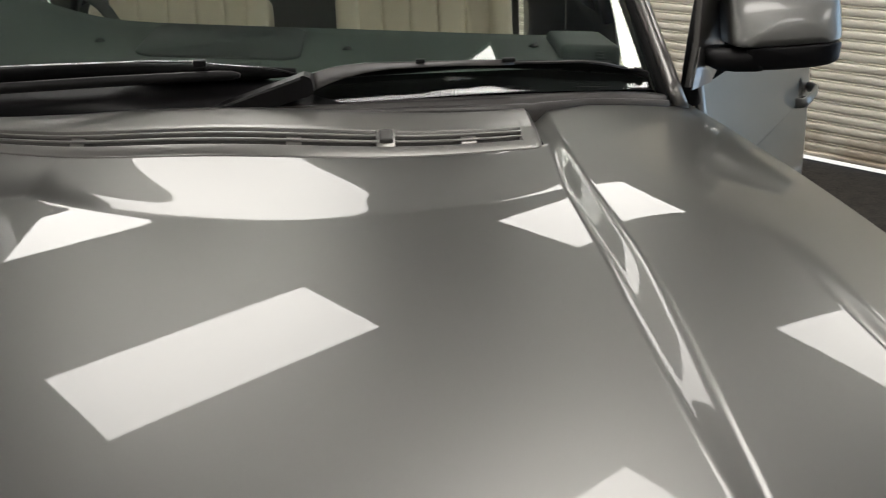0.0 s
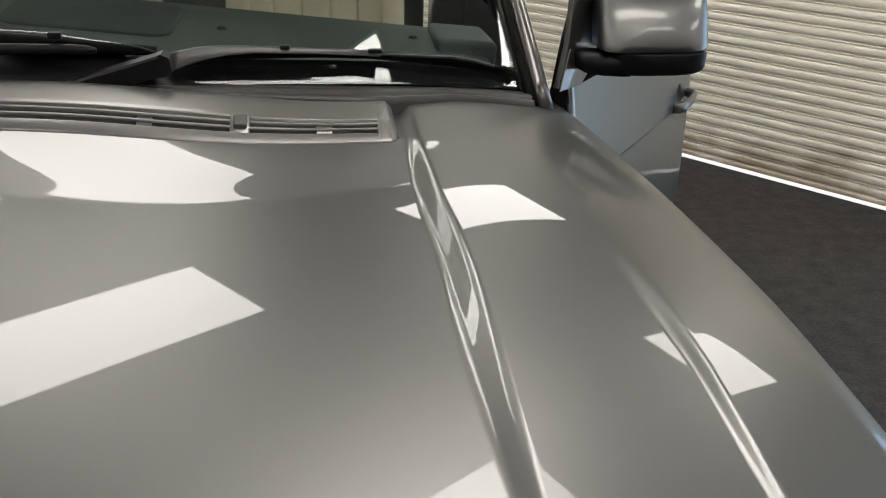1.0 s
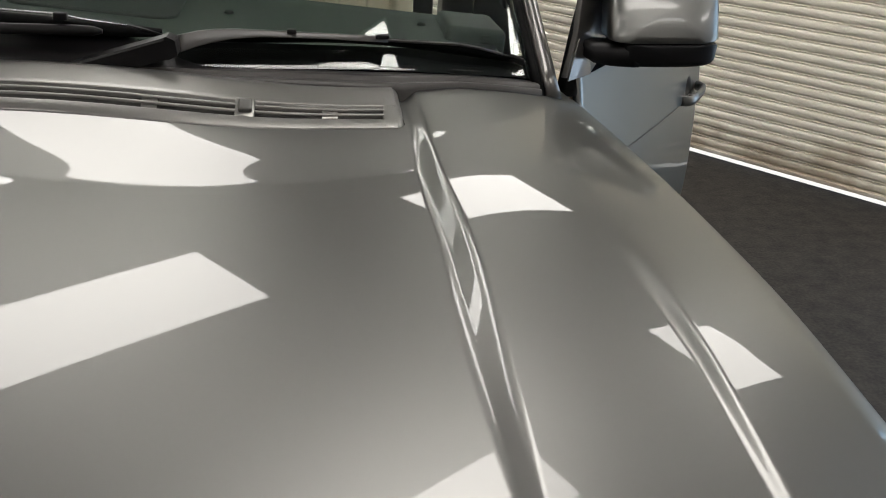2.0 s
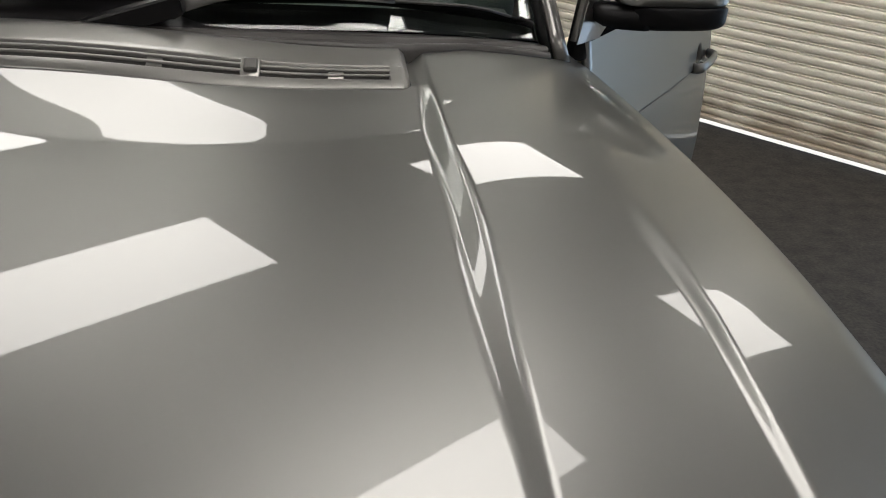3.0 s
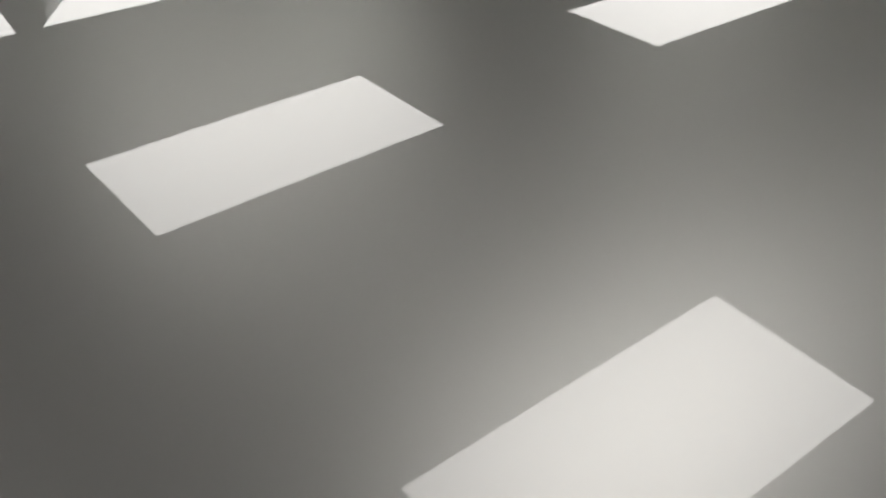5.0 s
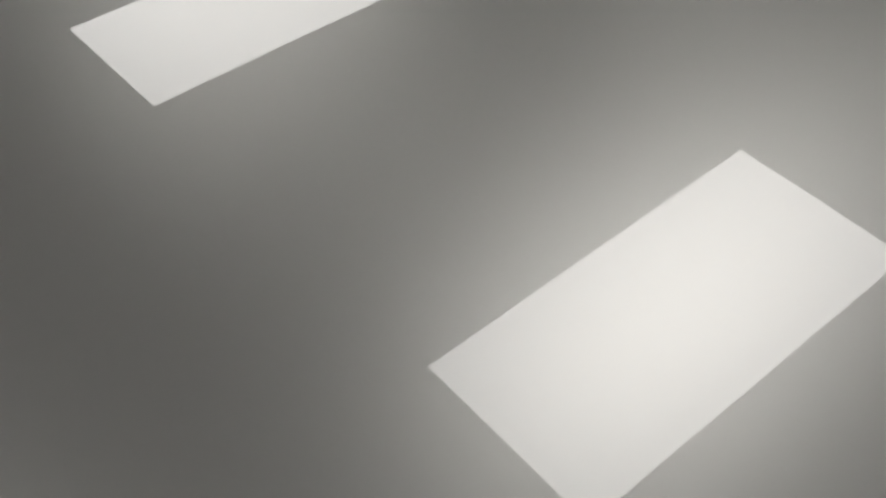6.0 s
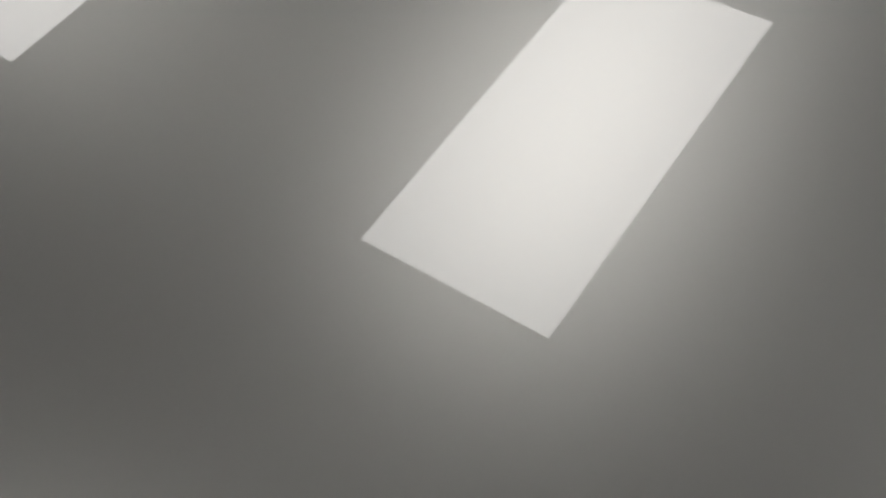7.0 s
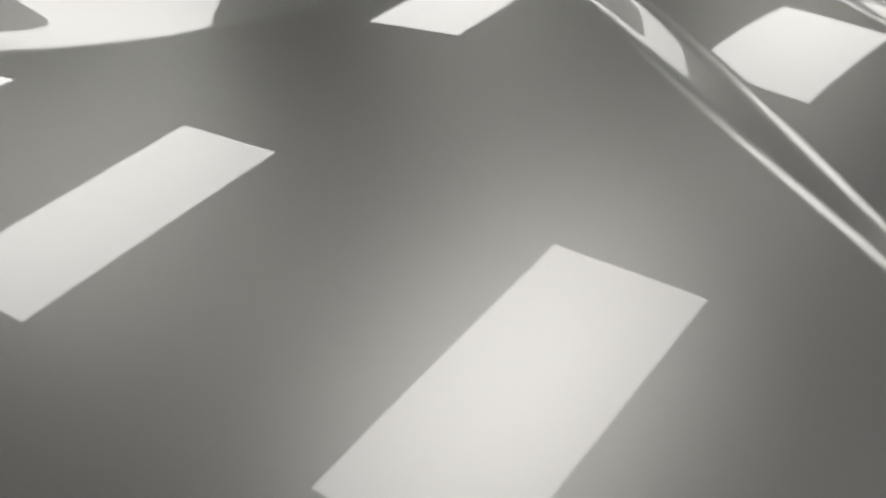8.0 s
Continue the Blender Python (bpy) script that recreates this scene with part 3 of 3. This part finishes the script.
    for x in np.linspace(-0.9, 0.17, 26):
        y, z = glass_edge(x)
        y0, z0 = float(vent_line(x)) + 0.14, float(vent_height(x)) + 0.034 * cowl_low(x)
        g = Vector(glass_point(x, 0.085 * min(1.0, max(0.0, (0.16 - x) / 0.15))))
        rows.append([(x, y0, z0 - 0.01), (x, y0 + 0.004, z0 - 0.003), (x, (y0 + y) / 2 + 0.006, (z0 + z) / 2), (x, y, max(z, z0) + 0.003), (x, g.y, g.z + 0.006), (x, g.y + 0.004, g.z - 0.006)])
    fit("cowl_tray", sheet(rows), BLACK, car)


build_wipers()


def dash_z(x, y):
    return 1.213 + 0.06 * (y - 0.3) - 0.08 * x


dashboard = tagged(empty("dashboard", (0, 0.7, 1.0)), "green-grey soft dashboard with a dark speaker grille under the windscreen", "dashboard")
dash_inv = Matrix.Translation((0, -0.7, -1.0))


def dash_part(name, bm, mat, parent=None, label=""):
    bmesh.ops.transform(bm, matrix=dash_inv, verts=bm.verts)
    return link(name, bm, mat, dashboard, label)


def build_dashboard():
    rows = []
    for x in np.linspace(-0.73, 0.73, 40):
        y0 = glass_edge(x)[0] + 0.03
        far = 0.84
        hump = 0.055 * math.exp(-((x + 0.62) / 0.16) ** 2)
        zf = dash_z(x, far)
        rows.append([(x, y0, 1.15), (x, y0 + 0.03, dash_z(x, 0.2) - 0.028), (x, y0 + 0.09, dash_z(x, 0.3) - 0.006), (x, 0.45, dash_z(x, 0.45)), (x, 0.62, dash_z(x, 0.62) + 0.3 * hump), (x, 0.76, dash_z(x, 0.76) + hump),
                     (x, far, zf + hump - 0.002), (x, far + 0.03, zf + hump - 0.012), (x, far + 0.045, zf - 0.06), (x, far + 0.04, 0.75)])
    dash_part("dash_top", sheet(rows), DASH)
    # speaker grille let into the top
    def on_dash(x, y, up):
        return Vector((x, y, dash_z(x, y) + up))
    corners = []
    x0, x1, y0, y1, r = -0.27, 0.066, 0.50, 0.80, 0.045
    for cx, cy, a in ((x1 - r, y0 + r, -90), (x1 - r, y1 - r, 0), (x0 + r, y1 - r, 90), (x0 + r, y0 + r, 180)):
        corners += [(cx + r * math.cos(radians(a + k * 15)), cy + r * math.sin(radians(a + k * 15))) for k in range(7)]
    bm = loft([[on_dash(x, y, -0.004) for x, y in corners], [on_dash(x, y, 0.004) for x, y in corners], [on_dash(x * 0.985 - 0.002, 0.65 + (y - 0.65) * 0.98, 0.006) for x, y in corners]])
    dash_part("speaker_grille", bm, DASH_DARK, None, "dark rounded speaker grille")
    # pod at the passenger end with a small printed label
    bm = bmesh.new()
    box(bm, (0.132, 0.22, 0.09), Matrix.Translation((0.686, 0.70, 1.162)) @ Matrix.Rotation(radians(4), 4, "Y"), 0.018, 4)
    dash_part("side_vent_pod", bm, DASH)
    for k in range(6):
        bm = bmesh.new()
        box(bm, ((0.018, 0.022, 0.020, 0.016, 0.022, 0.012)[k], 0.001, 0.0022), Matrix.Translation((0.706, 0.5890, 1.192 - 0.0065 * k - (0.008 if k == 5 else 0))))
        dash_part("label_line", bm, CABIN)
    # small sensors on the dash top
    for x, y in ((0.161, 0.617), (0.578, 0.70), (-0.36, 0.62)):
        bm = bmesh.new()
        bmesh.ops.create_cone(bm, cap_ends=True, segments=14, radius1=0.011, radius2=0.007, depth=0.006, matrix=Matrix.Translation(on_dash(x, y, 0.004)))
        dash_part("dash_sensor", bm, DASH_DARK)
    # steering wheel
    rim = bmesh.new()
    rows = []
    c = Vector((-0.60, 1.02, 1.17))
    for k in range(40):
        a = 2 * math.pi * k / 40
        e1, e2 = Vector((1, 0, 0)), Vector((0, 0.45, 0.893))
        d = e1 * math.cos(a) + e2 * math.sin(a)
        n = e1.cross(e2)
        rows.append([c + d * (0.185 + 0.015 * math.cos(b)) + n * (0.015 * math.sin(b)) for b in (2 * math.pi * j / 10 for j in range(10))])
    dash_part("steering_wheel", sheet(rows, close_u=True, close_v=True), CABIN, None, "dark leather steering wheel")


build_dashboard()


def build_seat():
    seat = empty("front_chair", (0, 0, 0.35))
    bm = bmesh.new()
    box(bm, (0.5, 0.52, 0.2), Matrix.Translation((0, 0, 0.2)), 0.06, 4)
    part("seat_cushion", bm, LEATHER, seat)
    # back in vertical pleats
    bm = bmesh.new()
    for k in range(5):
        box(bm, (0.088, 0.13, 0.62), Matrix.Translation((-0.172 + 0.086 * k, 0.30, 0.60)) @ Matrix.Rotation(radians(-14), 4, "X"), 0.018, 3)
    part("backrest", bm, LEATHER, seat, "pleated cream leather backrest")
    for side in (-1, 1):
        bm = bmesh.new()
        box(bm, (0.07, 0.17, 0.60), Matrix.Translation((0.235 * side, 0.27, 0.58)) @ Matrix.Rotation(radians(-14), 4, "X"), 0.03, 4)
        part("side_bolster", bm, LEATHER, seat)
    bm = bmesh.new()
    box(bm, (0.27, 0.1, 0.18), Matrix.Translation((0, 0.41, 1.03)) @ Matrix.Rotation(radians(-10), 4, "X"), 0.04, 4)
    part("headrest", bm, LEATHER, seat)
    return tagged(seat, "cream leather front chair with pleated backrest inside the car", "seat", "front seats")


seat = build_seat()
seat.location = (0.37, 1.30, 0.35)
copy_thing(seat, Matrix.Translation((-0.37, 1.30, 0.35)))


# ---- the open front door ----
def swage(y):
    """Height of the fold along the door, level with the foot of the handle."""
    return 0.924 + 0.006 * y


def skin(y, z):
    """Outward bulge of the door's outer face, with its fold and the bowl behind the handle."""
    w = max(0.0, (z - 0.80) / 0.36)
    l = max(0.0, (0.72 - z) / 0.32)
    fold = 0.0035 * float(ease((z - swage(y)) / 0.007 + 0.5))
    r = math.hypot((y - 0.890) / 0.036, (z - 0.952) / 0.046)
    bowl = 0.020 * (float(ease((1 - r) / 0.5)) if r < 1 else 0.0)
    return -0.030 * w * w - 0.045 * l * l - 0.012 * ((y - 0.5) / 0.5) ** 2 + fold - bowl


def build_door():
    hinge = Matrix.Translation((0.905, 0.40, 0.0)) @ Matrix.Rotation(-radians(DOOR_ANGLE), 4, "Z")
    low = list(np.linspace(0.40, 0.895, 22)) + list(np.linspace(0.905, 0.917, 5))
    high = list(np.linspace(0.934, 1.0, 24)) + list(np.linspace(1.01, 1.13, 14)) + [1.14, 1.148]
    ys = list(np.linspace(0.0, 0.84, 30)) + list(np.linspace(0.845, 0.935, 28)) + list(np.linspace(0.945, 1.04, 8))
    outer = []
    for y in ys:
        fold = [swage(y) + 0.0012 * k for k in range(-4, 5)]
        outer.append([(skin(y, z), y, z) for z in low + fold + high])
    bm = sheet(outer)
    # edges and inner face
    door = link("door", bm, PAINT, car, "open front door in grey metallic paint", recalc=True)
    door.modifiers.new("thick", "SOLIDIFY").thickness = 0.012
    door.matrix_local = car_inv @ hinge
    bm = bmesh.new()
    box(bm, (0.07, 1.0, 0.70), Matrix.Translation((-0.085, 0.52, 0.78)), 0.02, 3)
    part("door_trim", bm, LEATHER, door, "cream leather door trim")
    # belt moulding
    part("belt_moulding", bar([(-0.035, 0.02, 1.150), (-0.034, 0.5, 1.153), (-0.035, 1.03, 1.156)], 0.008, 8), RUBBER, door)
    # window frame: front post, rear post, top rail
    def post(points, w, d, mat, name):
        rings = []
        for p in points:
            p = Vector(p)
            rings.append([p + Vector(o) for o in ((-d, -w, 0), (0, -w, 0), (0.004, 0, 0), (0, w, 0), (-d, w, 0))])
        return part(name, loft(rings), mat, door)
    post([(-0.035, -0.005, 1.11), (-0.05, 0.09, 1.23), (-0.075, 0.24, 1.36), (-0.115, 0.52, 1.56), (-0.14, 0.74, 1.68)], 0.024, 0.035, BLACK, "front_window_post")
    post([(-0.035, 1.02, 1.15), (-0.14, 1.0, 1.70)], 0.02, 0.03, BLACK, "rear_window_post")
    part("window_rail", bar([(-0.14, 0.72, 1.675), (-0.145, 0.86, 1.705), (-0.14, 1.0, 1.705)], 0.018, 8), BLACK, door)
    bm = sheet([[(-0.042, 0.10, 1.15), (-0.042, 1.0, 1.15)], [(-0.08, 0.26, 1.37), (-0.08, 1.0, 1.37)], [(-0.135, 0.72, 1.68), (-0.135, 0.99, 1.69)]])
    g = part("door_glass", bm, GLASS, door)
    g.modifiers.new("thick", "SOLIDIFY").thickness = 0.004
    g.visible_shadow = False
    # sail panel that carries the mirror, with its painted edge strip
    sail = hinge.inverted() @ Matrix.Translation((0.848, 0.385, 0)) @ Matrix.Rotation(math.atan2(0.115, 0.092), 4, "Z") @ Matrix.Rotation(radians(90), 4, "X")
    bm = solid([(-0.037, 1.158), (0.081, 1.150), (0.147, 1.19), (0.125, 1.38), (0.012, 1.39), (-0.002, 1.24)], 0.012, sail, 0.002)
    part("mirror_sail", bm, PILLAR, door, "dark mirror mounting panel")
    bm = solid([(-0.034, 1.152), (0.078, 1.150), (0.072, 1.168), (0.004, 1.232), (0.0, 1.228)], 0.003, sail @ Matrix.Translation((0, 0, 0.0125)), 0.001)
    part("sail_edge", bm, PILLAR, door)
    # pull handle across the bowl
    pts = [(0.000, 0.822, 0.938), (0.016, 0.828, 0.9385), (0.024, 0.842, 0.940), (0.027, 0.880, 0.944), (0.027, 0.930, 0.949), (0.023, 0.962, 0.952), (0.012, 0.974, 0.953), (0.000, 0.978, 0.9535)]
    rings = []
    for x, y, z in pts:
        p = Vector((x - 0.006, y, z))
        rings.append([p + Vector((0.008 * math.cos(a), 0, 0.0145 * math.sin(a))) for a in (2 * math.pi * k / 16 for k in range(16))])
    part("door_handle", loft(rings), PAINT, door, "body-coloured pull handle")
    bm = bmesh.new()
    box(bm, (0.016, 0.006, 0.030), Matrix.Translation((0.012, 0.8465, 0.9405)), 0.002)
    part("lock_cover", bm, PAINT, door)
    build_mirror(door, hinge)


def build_mirror(door, hinge):
    inv = hinge.inverted()

    def sub(name, bm, mat, label=""):
        bmesh.ops.transform(bm, matrix=inv, verts=bm.verts)
        return link(name, bm, mat, door, label)

    def shell(x0, x1, z0, z1, y0, power=5.0, lean=0.25, front=0.02, crown=0.0, crisp=0):
        """A rounded housing: superellipse sections from the domed face to the back. crisp: -1 keeps the lower edge square, 1 the upper."""
        rings = []
        cx, cz = (x0 + x1) / 2, (z0 + z1) / 2
        for k_y, s in ((-0.20, 0.04), (-0.19, 0.2), (-0.16, 0.4), (-0.11, 0.58), (-0.04, 0.74), (0.05, 0.86), (0.15, 0.93), (0.30, 0.972), (0.55, 0.994), (1.0, 1.0), (2.2, 1.0)):
            ring = []
            for k in range(64):
                a = 2 * math.pi * k / 64
                c, sn = math.cos(a), math.sin(a)
                p = 16.0 if sn * crisp > 0 else power
                px = math.copysign(abs(c) ** (2 / p), c) * (x1 - x0) / 2 * s
                pz = math.copysign(abs(sn) ** (2 / p), sn) * (z1 - z0) / 2
                pz *= min(1.0, s / 0.74) if pz * crisp > 0 else s
                ring.append((cx + px, y0 + k_y * front + lean * pz + crown * pz ** 2 + 0.12 * (px + (x1 - x0) / 2) + 3.0 * max(0, px - 0.06) ** 2, cz + pz))
            rings.append(ring)
        return loft(rings)

    sub("mirror_cap", shell(0.920, 1.160, 1.2285, 1.356, 0.374, 5.0, 0.46, 0.036, 2.4, -1), PAINT, "grey metallic mirror cap")
    sub("mirror_base", shell(0.952, 1.159, 1.1755, 1.2262, 0.366, 3.4, -0.22, 0.030, 1.5, 1), BLACK, "black lower mirror housing")
    arm = loft([[(x, y + dy, z + dz) for dy, dz in ((-0.03, -0.5 * h), (-0.034, 0.2 * h), (-0.02, 0.5 * h), (0.03, 0.5 * h), (0.03, -0.5 * h))] for x, y, z, h in ((0.872, 0.44, 1.2125, 0.024), (0.880, 0.418, 1.2090, 0.032), (0.895, 0.410, 1.2050, 0.040), (0.93, 0.404, 1.2025, 0.045), (0.975, 0.402, 1.2018, 0.047), (0.988, 0.4035, 1.2018, 0.046))])
    sub("mirror_arm", arm, BLACK)
    bm = bmesh.new()
    box(bm, (0.2, 0.004, 0.12), Matrix.Translation((1.035, 0.488, 1.28)), 0.001)
    sub("mirror_glass", bm, CHROME)


DOOR_ANGLE = 34.0
build_door()


# ---- the rest of the car's body ----
FRONT_AXLE, REAR_AXLE, WHEEL = -0.46, 2.42, 0.37


def arch(y):
    low = 0.40
    for c in (FRONT_AXLE, REAR_AXLE):
        d = 0.43 ** 2 - (y - c) ** 2
        if d > 0:
            low = max(low, WHEEL + math.sqrt(d))
    return low


def side_panel(side, y0, y1, top, name):
    rows = []
    for y in np.linspace(y0, y1, 48):
        z1, z0 = top(y), arch(y)
        nose = 0.30 * max(0.0, (-0.95 - y) / 0.35) ** 2
        row = []
        for k in range(9):
            z = z1 + (z0 - z1) * k / 8
            x = 0.9545 + 0.016 * math.sin(math.pi * k / 8) - 0.02 * (k / 8) ** 2 - nose
            if k == 0:
                x = 0.9540 - nose
            row.append((x * side, y, z))
        rows.append(row)
    p = fit(name, sheet(rows), PAINT, car)
    p.modifiers.new("thick", "SOLIDIFY").thickness = 0.012
    return p


def fender_top(y):
    return float(hood_z(0.954, min(y, 0.30))) - 0.004


def build_body():
    side_panel(1, -1.28, 0.395, fender_top, "fender")
    side_panel(-1, -1.28, 0.395, fender_top, "fender")
    side_panel(-1, 0.405, 1.48, lambda y: 1.14, "front_door_panel")
    for s in (-1, 1):
        side_panel(s, 1.49, 2.36, lambda y: 1.15, "rear_door_panel")
        side_panel(s, 2.37, 3.55, lambda y: 1.16, "rear_quarter")
        # sill under the doors
        fit("sill", bar([(0.90 * s, -0.02, 0.40), (0.90 * s, 1.95, 0.40)], 0.05, 10), BLACK, car)
        # scuttle corner between bonnet and pillar
        rows = [[(x * s, y, float(hood_z(x, y)) - 0.0015) for x in (0.76, 0.80, 0.84, 0.88, 0.91, 0.93, 0.94, 0.948, 0.954)] for y in (0.345, 0.38, 0.41)]
        fit("scuttle_corner", sheet(rows), PAINT, car)
        # upper body: pillars and dark side windows
        for y0, y1, name in ((1.42, 1.52, "door_pillar"), (2.34, 2.42, "rear_pillar"), (3.35, 3.52, "tail_pillar")):
            rows = [[((0.93 - 0.16 * f) * s, y + 0.05 * f, 1.13 + 0.62 * f) for y in (y0, y1)] for f in (0, 0.5, 1)]
            p = fit(name, sheet(rows), BLACK if y0 < 3 else PAINT, car)
            p.modifiers.new("thick", "SOLIDIFY").thickness = 0.03
        for y0, y1 in ((1.52, 2.34), (2.42, 3.35)) + (((0.62, 1.42),) if s < 0 else ()):
            rows = [[((0.925 - 0.16 * f) * s, y + 0.05 * f, 1.13 + 0.61 * f) for y in (y0, y1)] for f in (0, 0.5, 1)]
            g = fit("side_window", sheet(rows), GLASS, car)
            g.modifiers.new("thick", "SOLIDIFY").thickness = 0.004
            g.visible_shadow = False
    # roof, a little crowned, running back from the top of the glass
    top = glass_point(0.0, 0.88)
    rows = []
    for y, z in ((top[1] - 0.01, top[2]), (top[1] + 0.06, top[2] + 0.028), (1.15, 1.745), (1.6, 1.79), (2.3, 1.80), (3.0, 1.775), (3.4, 1.735), (3.5, 1.70)):
        rows.append([(x, y + 0.2 * x * x * (y < 1.0), z - 0.085 * x * x - 0.3 * max(0, abs(x) - 0.68) ** 1.5) for x in np.linspace(-0.79, 0.79, 25)])
    roof = fit("roof", sheet(rows), PAINT, car)
    roof.modifiers.new("thick", "SOLIDIFY").thickness = 0.02
    bm = sheet([[(x, y, z - 0.05 - 0.085 * x * x) for x in np.linspace(-0.74, 0.74, 15)] for y, z in ((1.02, 1.68), (1.6, 1.76), (2.3, 1.775), (3.3, 1.73))])
    fit("headlining", bm, LINING, car)
    # tailgate
    rows = [[(x, 3.55 + 0.02 * (1 - x * x) - 0.10 * max(0, z - 1.1), z) for x in np.linspace(-0.93 + 0.15 * max(0, z - 1.1) * 2, 0.93 - 0.15 * max(0, z - 1.1) * 2, 9)] for z in (0.45, 0.8, 1.1, 1.4, 1.72)]
    fit("tailgate", sheet(rows), PAINT, car)
    # nose: grille, lamps, bumper
    bm = bmesh.new()
    box(bm, (0.9, 0.06, 0.20), Matrix.Translation((0, -1.27, 0.86)), 0.02, 3)
    fit("front_grille", bm, BLACK, car)
    for k in range(4):
        bm = bmesh.new()
        box(bm, (0.86, 0.02, 0.018), Matrix.Translation((0, -1.305, 0.795 + 0.042 * k)), 0.004)
        fit("grille_bar", bm, CHROME, car)
    for s in (-1, 1):
        bm = bmesh.new()
        box(bm, (0.32, 0.12, 0.20), Matrix.Translation((0.64 * s, -1.22, 0.86)) @ Matrix.Rotation(radians(-14 * s), 4, "Z"), 0.04, 4)
        fit("headlight", bm, LENS, car)
    rows = []
    for x in np.linspace(-0.95, 0.95, 33):
        y = -1.34 + 0.42 * max(0, abs(x) - 0.55) ** 1.7
        rows.append([(x, y + 0.08, 0.76), (x, y + 0.01, 0.745), (x, y, 0.66), (x, y + 0.005, 0.52), (x, y + 0.05, 0.40), (x, y + 0.3, 0.36)])
    fit("front_bumper", sheet(rows), PAINT, car)
    bm = bmesh.new()
    box(bm, (1.86, 0.16, 0.26), Matrix.Translation((0, 3.56, 0.55)), 0.05, 3)
    fit("rear_bumper", bm, PAINT, car)
    # underbody keeps the light out
    bm = bmesh.new()
    box(bm, (1.7, 4.6, 0.08), Matrix.Translation((0, 1.15, 0.40)), 0.02)
    fit("underbody", bm, BLACK, car)
    bm = bmesh.new()
    box(bm, (1.6, 0.02, 0.72), Matrix.Translation((0, 0.16, 0.78)))
    fit("bulkhead", bm, BLACK, car)


build_body()


def build_wheel():
    wheel = empty("wheel")
    bm = bmesh.new()
    prof = [(0.255, -0.11), (0.30, -0.125), (0.345, -0.12), (0.366, -0.09), (0.37, 0.0), (0.366, 0.09), (0.345, 0.12), (0.30, 0.125), (0.255, 0.11)]
    rows = [[(x, r * math.cos(a), r * math.sin(a)) for r, x in prof] for a in (2 * math.pi * k / 48 for k in range(48))]
    tyre = part("tyre", sheet(rows, close_u=True), TYRE, wheel)
    bm = sheet([[(x, r * math.cos(a), r * math.sin(a)) for r, x in ((0.255, 0.11), (0.24, 0.10), (0.235, -0.1))] for a in (2 * math.pi * k / 48 for k in range(48))], close_u=True)
    for k in range(7):
        box(bm, (0.03, 0.045, 0.2), Matrix.Rotation(2 * math.pi * k / 7, 4, "X") @ Matrix.Translation((0.08, 0, 0.14)), 0.008)
    bmesh.ops.create_cone(bm, cap_ends=True, segments=24, radius1=0.06, radius2=0.05, depth=0.05, matrix=Matrix.Translation((0.085, 0, 0)) @ Matrix.Rotation(radians(90), 4, "Y"))
    part("rim", bm, RIM, wheel)
    return wheel


def place_wheels():
    w = build_wheel()
    spots = [(0.82, FRONT_AXLE, 0), (0.82, REAR_AXLE, 0), (-0.82, FRONT_AXLE, 180), (-0.82, REAR_AXLE, 180)]
    for n, (x, y, rz) in enumerate(spots):
        m = pose(x, y - 0.6, WHEEL, 0, 0, rz)
        ob = w if n == 0 else copy_thing(w, m)
        ob.parent = car
        ob.matrix_basis = m


place_wheels()
